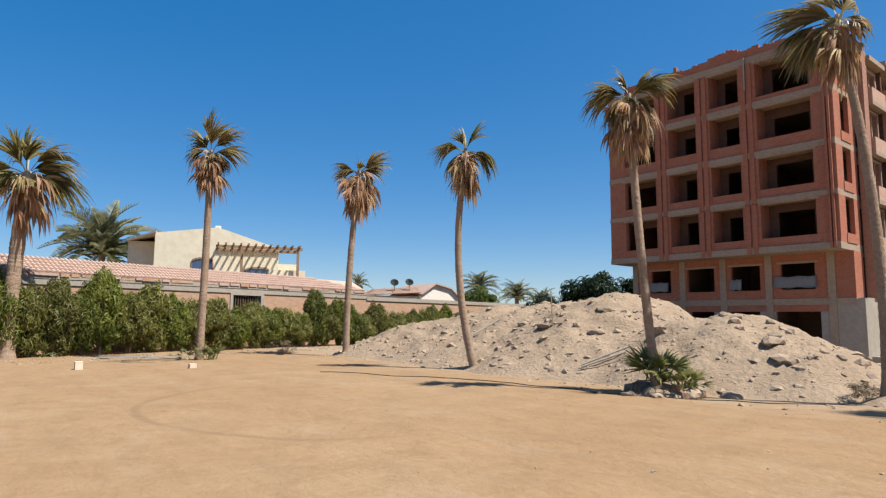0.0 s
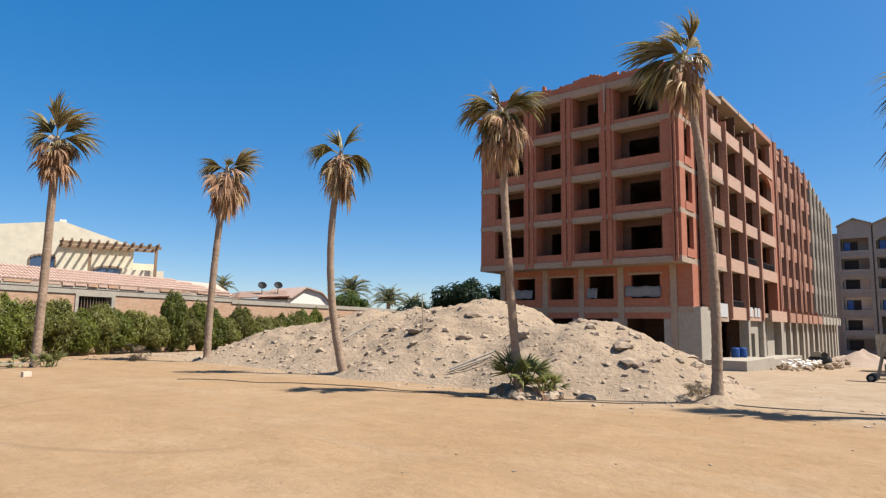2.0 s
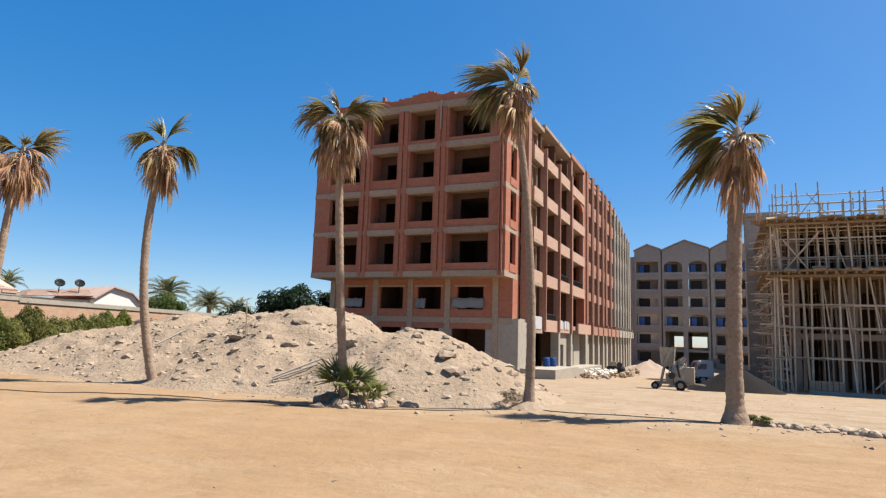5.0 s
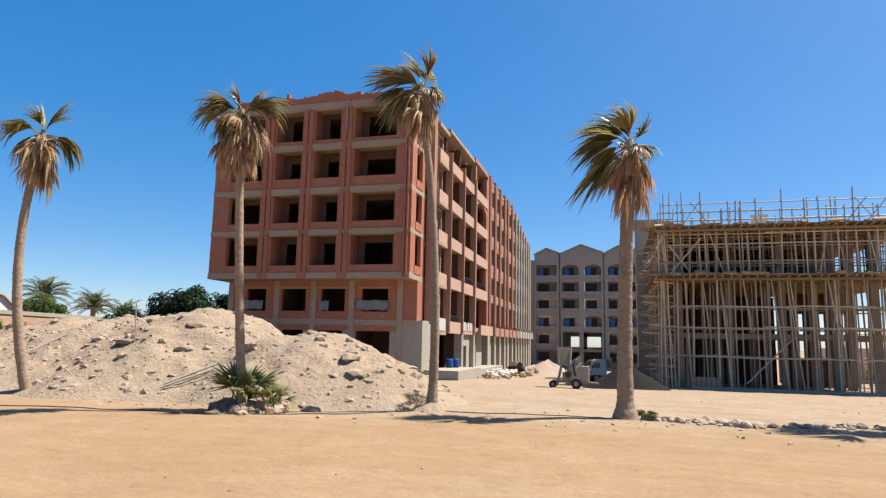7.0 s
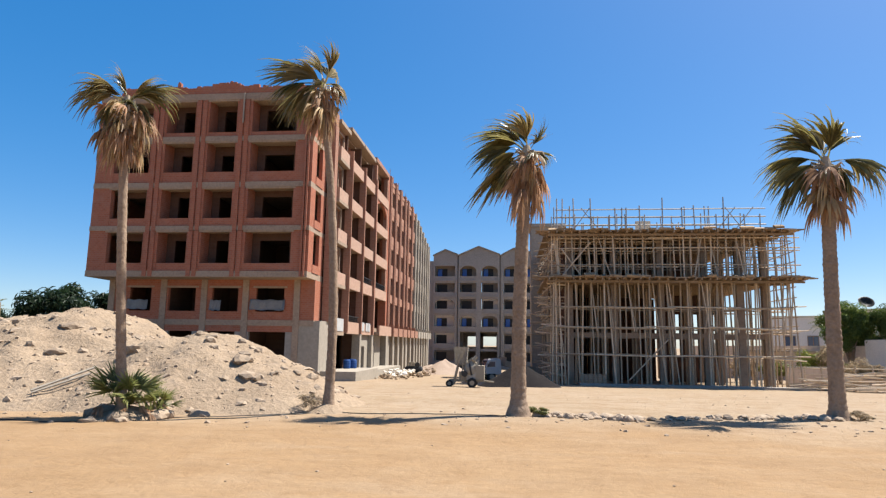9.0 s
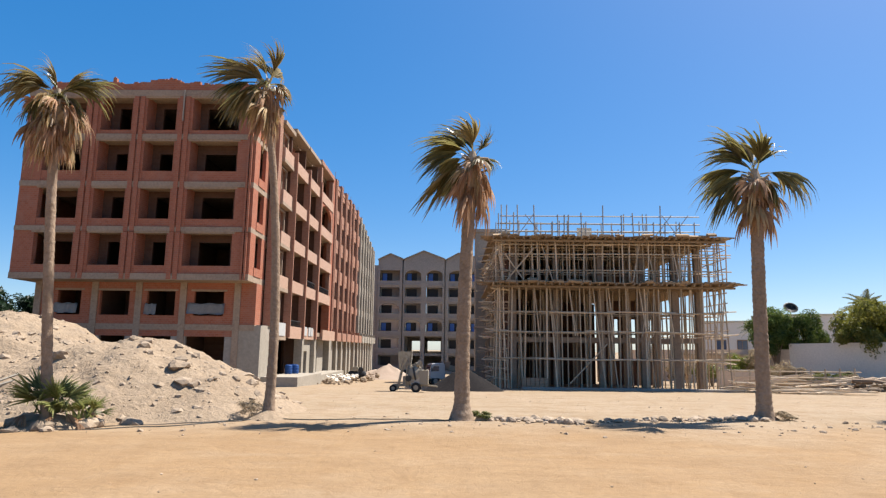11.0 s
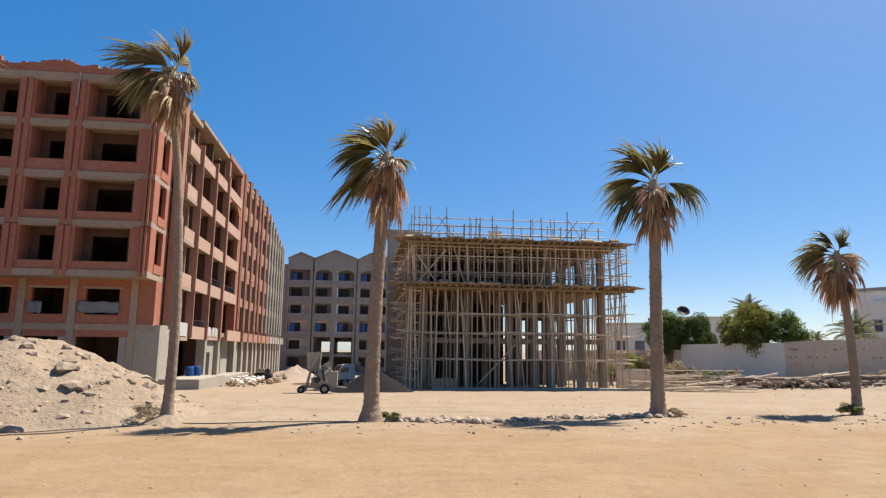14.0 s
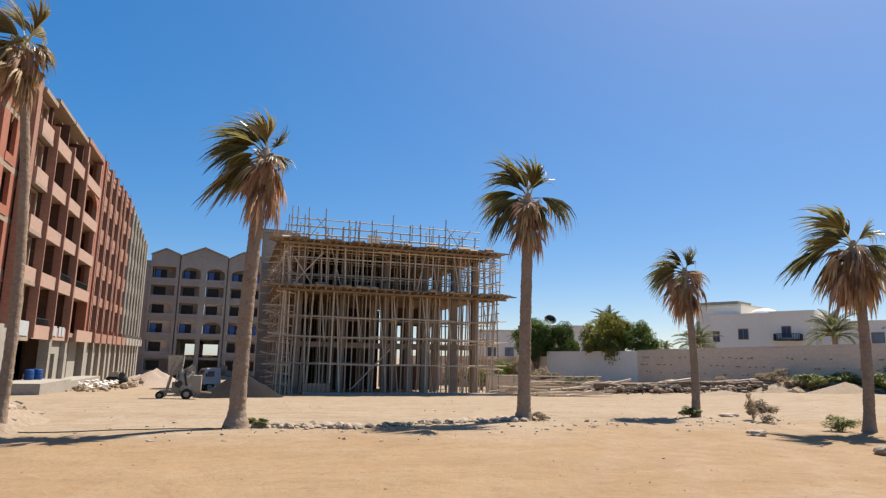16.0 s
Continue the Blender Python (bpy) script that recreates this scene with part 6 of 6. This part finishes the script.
def build_mixer():
    x, y = -2.35, 36.0
    g = ground_z(x, y)
    e = thing("concrete_mixer", (x, y, g), "dusty grey diesel concrete mixer with a raised hopper", "concrete mixer")

    def b(name, x0, x1, y0, y1, z0, z1, mat=REDPAINT, label=""):
        return part(name, boxes((x + x0, x + x1, y + y0, y + y1, g + z0, g + z1)), mat, e, label)
    wheel(e, (x - 0.95, y - 0.45, g + 0.2), 0.2, 0.14, "y")
    wheel(e, (x - 0.95, y + 0.45, g + 0.2), 0.2, 0.14, "y")
    wheel(e, (x + 0.32, y - 0.55, g + 0.26), 0.27, 0.18, "y")
    wheel(e, (x + 0.32, y + 0.55, g + 0.26), 0.27, 0.18, "y")
    b("chassis", -1.0, 0.9, -0.35, -0.25, 0.3, 0.42)
    b("chassis", -1.0, 0.9, 0.25, 0.35, 0.3, 0.42)
    # hopper: open-topped tapering skip on rails
    bm = bmesh.new()
    lo = [bm.verts.new((x + a, y + c, g + 1.2)) for a, c in ((-0.64, -0.4), (-0.02, -0.4), (-0.02, 0.4), (-0.64, 0.4))]
    hi = [bm.verts.new((x + a, y + c, g + 2.22)) for a, c in ((-0.7, -0.48), (0.06, -0.48), (0.06, 0.48), (-0.7, 0.48))]
    bm.faces.new(lo[::-1])
    for i in range(4):
        bm.faces.new((lo[i], lo[(i + 1) % 4], hi[(i + 1) % 4], hi[i]))
    bmesh.ops.solidify(bm, geom=bm.faces[:], thickness=0.04)
    part("hopper", bm, DUSTYSTEEL, e, "dusty steel hopper")
    for dy in (-0.4, 0.4):
        part("hopper_rail", bar((x - 0.75, y + dy, g + 0.1), (x - 0.35, y + dy, g + 1.9), 0.05, 6), REDPAINT, e)
        part("hopper_rail", bar((x - 0.1, y + dy, g + 0.35), (x + 0.1, y + dy, g + 1.4), 0.05, 6), REDPAINT, e)
    part("drum", tube(bmesh.new(), [(x - 0.15, y, g + 0.85), (x + 0.05, y, g + 0.92), (x + 0.4, y, g + 0.98), (x + 0.62, y, g + 1.02)], [0.34, 0.56, 0.56, 0.34], 18), REDPAINT, e, "round mixing drum", True)
    part("drum_band", tube(bmesh.new(), [(x + 0.18, y, g + 0.94), (x + 0.28, y, g + 0.96)], 0.59, 18), DARK, e)
    part("engine_cover", boxes((x + 0.5, x + 0.98, y - 0.5, y + 0.45, g + 0.42, g + 1.2)), REDPAINT, e)
    part("water_tank", tube(bmesh.new(), [(x + 0.32, y - 0.3, g + 1.45), (x + 0.32, y + 0.3, g + 1.45)], 0.18, 12), REDPAINT, e)
    part("exhaust", bar((x + 0.8, y - 0.2, g + 1.1), (x + 0.8, y - 0.2, g + 1.45), 0.04), DARK, e)
    part("drawbar", bar((x + 0.9, y, g + 0.36), (x + 1.5, y, g + 0.3), 0.05), REDPAINT, e)
    b("gear_case", -0.42, -0.05, -0.4, 0.1, 0.3, 0.85)
    b("winch_box", 0.0, 0.5, -0.5, -0.2, 0.42, 0.85, DUSTYSTEEL)
    part("flywheel", tube(bmesh.new(), [(x - 0.1, y - 0.62, g + 0.75), (x - 0.1, y - 0.54, g + 0.75)], 0.17, 14), DARK, e)
    part("feed_pipe", tube(bmesh.new(), [(x + 0.25, y - 0.3, g + 1.1), (x + 0.4, y - 0.32, g + 1.5), (x + 0.55, y - 0.3, g + 1.7)], [0.12, 0.14, 0.1], 10), REDPAINT, e)
    for dx in (-0.6, -0.3, 0.5):
        part("frame_leg", bar((x + dx, y - 0.45, g + 0.3), (x + dx + 0.12, y - 0.4, g + 1.5), 0.035, 5), REDPAINT, e)
    b("platform", 0.1, 0.55, -0.3, 0.3, 1.3, 1.34)


def build_truck():
    x, y = -1.25, 50.0
    g = ground_z(x, y)
    m = Matrix.Translation((x, y, g)) @ Matrix.Rotation(radians(-72), 4, "Z") @ Matrix.Diagonal((0.82, 0.82, 0.82, 1))
    e = thing("light_truck", (x, y, g), "small white tipper truck with its dusty bed", "truck")
    # cab faces -y in its own frame
    bm = bmesh.new()
    prof = ((-0.95, 0.55), (-0.98, 1.1), (-0.72, 1.95), (0.55, 2.02), (0.6, 0.55))
    a = [bm.verts.new(m @ Vector((-0.9, p, z))) for p, z in prof]
    c = [bm.verts.new(m @ Vector((0.9, p, z))) for p, z in prof]
    bm.faces.new(a), bm.faces.new(c[::-1])
    for i in range(5):
        j = (i + 1) % 5
        bm.faces.new((a[j], a[i], c[i], c[j]))
    bmesh.ops.bevel(bm, geom=bm.edges[:], offset=0.07, segments=2, affect="EDGES")
    cab = part("cab", bm, VANWHITE, e, "rounded white cab")
    def slab(name, pts, mat):
        bm = bmesh.new()
        bm.faces.new([bm.verts.new(m @ Vector(p)) for p in pts])
        bmesh.ops.solidify(bm, geom=bm.faces[:], thickness=0.012)
        part(name, bm, mat, cab)
    slab("windscreen", ((-0.75, -0.985, 1.16), (0.75, -0.985, 1.16), (0.7, -0.77, 1.84), (-0.7, -0.77, 1.84)), GLASS)
    for sx in (-0.912, 0.912):
        slab("side_window", ((sx, -0.74, 1.28), (sx, -0.05, 1.28), (sx, -0.05, 1.74), (sx, -0.58, 1.74)), GLASS)
    for sx in (-0.7, 0.7):
        part("headlight", boxes((sx - 0.14, sx + 0.14, -1.0, -0.96, 0.72, 0.88), m=m), GLASS, cab)
        part("mirror", boxes((sx * 1.42 - 0.08, sx * 1.42 + 0.08, -0.8, -0.74, 1.25, 1.6), m=m), DARK, cab)
    part("bumper", boxes((-0.92, 0.92, -1.06, -0.94, 0.4, 0.58), m=m), DARK, e)
    part("chassis", boxes((-0.4, 0.4, -0.6, 4.0, 0.45, 0.62), m=m), DARK, e)
    t = m @ Matrix.Translation((0, 3.6, 0.8)) @ Matrix.Rotation(radians(-12), 4, "X")
    part("tipper_bed", boxes((-0.95, 0.95, -2.8, 0.3, 0, 0.08), (-0.95, -0.88, -2.8, 0.3, 0.08, 0.5), (0.88, 0.95, -2.8, 0.3, 0.08, 0.5), (-0.88, 0.88, -2.8, -2.72, 0.08, 0.8), m=t), REDPAINT, e)
    for sx in (-0.75, 0.75):
        for py in (-0.35, 3.0):
            p, d = m @ Vector((sx, py, 0.36)), m.to_3x3() @ Vector((0.11, 0, 0))
            w = part("wheel", tube(bmesh.new(), [p - d, p - d * 0.8, p + d * 0.8, p + d], [0.31, 0.36, 0.36, 0.31], 18), RUBBER, e)
            part("rim", tube(bmesh.new(), [p - d * 1.05, p + d * 1.05], 0.19, 12), PALECONC, w)


build_mixer()
build_truck()


def barrel(x, y, z, mat=BLUE):
    e = thing("barrel", (x, y, z), "blue plastic drum standing on the plinth", "barrel", "blue drums")
    prof = ((0, 0.24), (0.04, 0.27), (0.2, 0.27), (0.22, 0.285), (0.25, 0.27), (0.4, 0.27), (0.42, 0.285), (0.45, 0.27), (0.6, 0.26), (0.64, 0.22))
    part("body", tube(bmesh.new(), [(x, y, z + h) for h, _ in prof], [r for _, r in prof], 16), mat, e)
    part("lid", tube(bmesh.new(), [(x, y, z + 0.64), (x, y, z + 0.67)], 0.2, 12), mat, e)


def build_compressor():
    x, y = -8.6, 57.5
    g = ground_z(x, y)
    e = thing("air_compressor", (x, y, g), "dark oily site compressor on small wheels by the plinth", "compressor")
    part("tank", tube(bmesh.new(), [(x - 0.8, y, g + 0.55), (x - 0.7, y, g + 0.55), (x + 0.7, y, g + 0.55), (x + 0.8, y, g + 0.55)], [0.2, 0.33, 0.33, 0.2], 16), DARK, e)
    part("motor", boxes((x - 0.5, x + 0.1, y - 0.25, y + 0.25, g + 0.88, g + 1.25)), REDPAINT, e)
    part("flywheel", tube(bmesh.new(), [(x + 0.35, y - 0.3, g + 1.0), (x + 0.35, y - 0.2, g + 1.0)], 0.24, 16), DARK, e)
    for dx in (-0.5, 0.5):
        wheel(e, (x + dx, y - 0.38, g + 0.22), 0.22, 0.12, "y")
        wheel(e, (x + dx, y + 0.38, g + 0.22), 0.22, 0.12, "y")


build_compressor()
scatter("cement_sacks", 60, lambda r: (r.uniform(-10.3, -8.4), r.uniform(50.5, 57.0), -0.75 + r.uniform(0, 0.4)), 0.3, 0.7, WHITE, "burst pale cement sacks dumped beside the plinth")
for x, y in ((-11.9, 46.2), (-11.6, 46.9), (-11.9, 47.6)):
    barrel(x, y, 0.0)


# ---- timber, rails and litter ----
def plank(p, q, w, t, mat, label, name="plank", group=""):
    p, q = Vector(p), Vector(q)
    d = q - p
    m = Matrix.Translation(p) @ d.to_track_quat("X", "Z").to_matrix().to_4x4()
    ob = whole(name, boxes((0, d.length, -w / 2, w / 2, 0, t), m=m), mat, label, "plank", group)
    return ob


r = random.Random(17)
for k in range(26):
    x, y = r.uniform(18.5, 24.5), r.uniform(39.5, 43.5)
    z = ground_z(x, y) + 0.03 + 0.04 * (k % 7)
    a = r.gauss(0, 0.25)
    L = r.uniform(2, 4.5)
    plank((x - L / 2 * math.cos(a), y - L / 2 * math.sin(a), z), (x + L / 2 * math.cos(a), y + L / 2 * math.sin(a), z + r.uniform(-0.02, 0.25)), 0.16, 0.06, TIMBER, "weathered scaffold board in a loose pile", "plank", "pile of boards")
f = thing("timber_fence", (23, 46, -0.8), "makeshift rail fence of rough poles beside the scaffolding", "fence")
for k in range(9):
    x = 19.6 + k * 1.2
    y = 45.0 + 0.25 * k
    part("post", bar((x, y, ground_z(x, y) - 0.1), (x + r.uniform(-0.05, 0.05), y, ground_z(x, y) + 1.5), 0.06), TIMBER, f)
for z in (0.55, 1.0, 1.4):
    part("rail", bar((19.2, 44.9, -0.75 + z), (29.7, 47.1, -0.8 + z), 0.05), TIMBER, f)
for k in range(64):
    u = r.random()
    x, y = 26 + 14 * u, 46.5 - 9 * u + r.uniform(-1.4, 1.0)
    z = ground_z(x, y) + r.uniform(0.2, 0.7)
    L = r.uniform(0.6, 1.9)
    plank((x - L, y + r.uniform(-0.6, 0.9), z), (x + L, y + r.uniform(-0.6, 0.4), z + r.uniform(-0.25, 0.4)), r.uniform(0.1, 0.3), r.uniform(0.06, 0.2), TIMBER, "grey timber baulk lying on rubble", "plank", "timber on the rubble")
for k in range(44):
    x, y = r.uniform(19.6, 24.2), r.uniform(41.6, 44.2)
    z = ground_z(x, y) + r.uniform(0.08, 1.15) * (1 - abs(x - 21.9) / 4.5)
    a, L = r.gauss(0.0, 0.5), r.uniform(0.9, 2.3)
    dx, dy, dz = L * math.cos(a), L * math.sin(a), r.uniform(-0.22, 0.22)
    whole("pole", bar((x - dx, y - dy, max(z - dz, ground_z(x, y) + 0.05)), (x + dx, y + dy, max(z + dz, ground_z(x, y) + 0.05)), r.uniform(0.04, 0.07), 6), TIMBER, "grey weathered scaffold pole in a tangled pile", "pole", "pile of poles")
for k in range(22):
    u = r.random()
    x, y = 27 + 13 * u, 46.0 - 9 * u + r.uniform(-1.2, 1.0)
    a, L, rad = r.gauss(-0.5, 0.4), r.uniform(0.7, 1.7), r.uniform(0.12, 0.24)
    z = ground_z(x, y) + r.uniform(0.35, 0.75)
    whole("log", tube(bmesh.new(), [(x - L * math.cos(a), y - L * math.sin(a), z), (x, y, z + r.uniform(0, 0.12)), (x + L * math.cos(a), y + L * math.sin(a), z + r.uniform(-0.15, 0.2))], [rad, rad * 1.05, rad * 0.85], 9), r.choice((BARK, BROWNWOOD, BROWNWOOD)), "dead palm log lying on the rubble bank", "log", "logs on the rubble")
w = thing("garden_wall", (20.2, 46.2, -0.8), "low sand-coloured block wall beside the scaffolding", "wall", kind="structure")
part("wall_panel", boxes((19.2, 22.4, 46.6, 46.85, -1.1, 0.62)), SANDWALL, w)
part("coping", boxes((19.15, 22.45, 46.55, 46.9, 0.622, 0.7)), PALECONC, w)
for k, (x, y, wd, h, mt) in enumerate(((24.2, 50.2, 1.9, 3.1, DRYBUSH), (22.6, 51.0, 1.5, 2.9, SHRUB), (26.0, 49.2, 1.4, 1.7, DRYBUSH), (41.3, 34.0, 1.5, 1.5, SHRUB), (41.8, 31.0, 1.6, 1.8, SHRUB), (42.2, 28.0, 1.5, 1.6, SHRUBDRY), (33.5, 55.0, 1.3, 1.4, SHRUB))):
    bush((x, y), wd, h, mt, "wild dusty scrub growing by the boundary wall", 140 + k, 3600, 0.12, 2.2)
whole("timber_mat", boxes((4.6, 20.2, 42.3, 43.2, -0.75, -0.52), m=Matrix.Rotation(0.0, 4, "Z")), GREYWALL, "long low strip of grey shuttering before the scaffolding", "shuttering")
c = thing("brick_stack", (5.6, 43.4, -0.7), "small stack of bricks under the scaffolding", "brick stack")
for i in range(5):
    for j in range(6):
        part("brick", boxes((4.7 + j * 0.3, 4.97 + j * 0.3, 43.55, 43.8, -0.65 + i * 0.14, -0.52 + i * 0.14)), OLDBRICK, c)
for a, b2 in (((-25.6, 4.3), 0.28), ((-24.25, 7.8), 0.16)):
    x, y = a
    whole("marker_block", boxes((x - 0.12, x + 0.12, y - 0.12, y + 0.12, ground_z(x, y) - 0.05, ground_z(x, y) + b2)), SANDWALL, "small upright pale block set in the sand", "block", "marker blocks")
for k in range(9):
    x, y = -30.0 + r.uniform(-0.5, 1.6), 5.6 + r.uniform(-0.4, 2.4)
    a = r.uniform(0.8, 1.7)
    z = ground_z(x, y) + 0.05 + 0.05 * k / 3
    plank((x, y, z), (x + 1.4 * math.cos(a), y + 1.4 * math.sin(a), z + 0.05), 0.14, 0.04, PALECONC, "pale broken board on a litter pile", "plank", "litter before the hedge")
z = heap_z(-16.4, 18.8)
whole("stake", bar((-16.2, 18.7, z - 0.2), (-16.9, 19.4, z + 1.5), 0.025, 5), DRYBUSH, "thin dry stick standing in the heap", "stick")
for x0, y0, x1, y1 in ((-13.3, 16.7, -12.3, 18.0), (-13.2, 16.6, -12.2, 17.6), (-20.4, 18.4, -20.1, 19.6)):
    whole("dry_branch", bar((x0, y0, heap_z(x0, y0) + 0.12), (x1, y1, heap_z(x1, y1) + 0.15), 0.035, 5), PALECONC, "bleached dry palm stalk lying on the heap", "branch")


def hose(pts):
    bm = bmesh.new()
    line = []
    for (x0, y0), (x1, y1) in zip(pts, pts[1:]):
        for i in range(12):
            u = i / 12
            x, y = x0 + (x1 - x0) * u, y0 + (y1 - y0) * u + 0.08 * math.sin(i * 0.9 + x0)
            line.append((x, y, max(ground_z(x, y), heap_z(x, y)) + 0.015))
    tube(bm, line, 0.012, 5)
    whole("irrigation_hose", bm, DARK, "thin black irrigation hose lying along the palms", "hose")


hose(((-20.3, 11.05), (-15.5, 13.2), (-11.5, 13.7), (-8.7, 14.5), (-5.9, 16.4), (-4.9, 17.0), (-0.6, 17.65), (0.2, 17.6)))
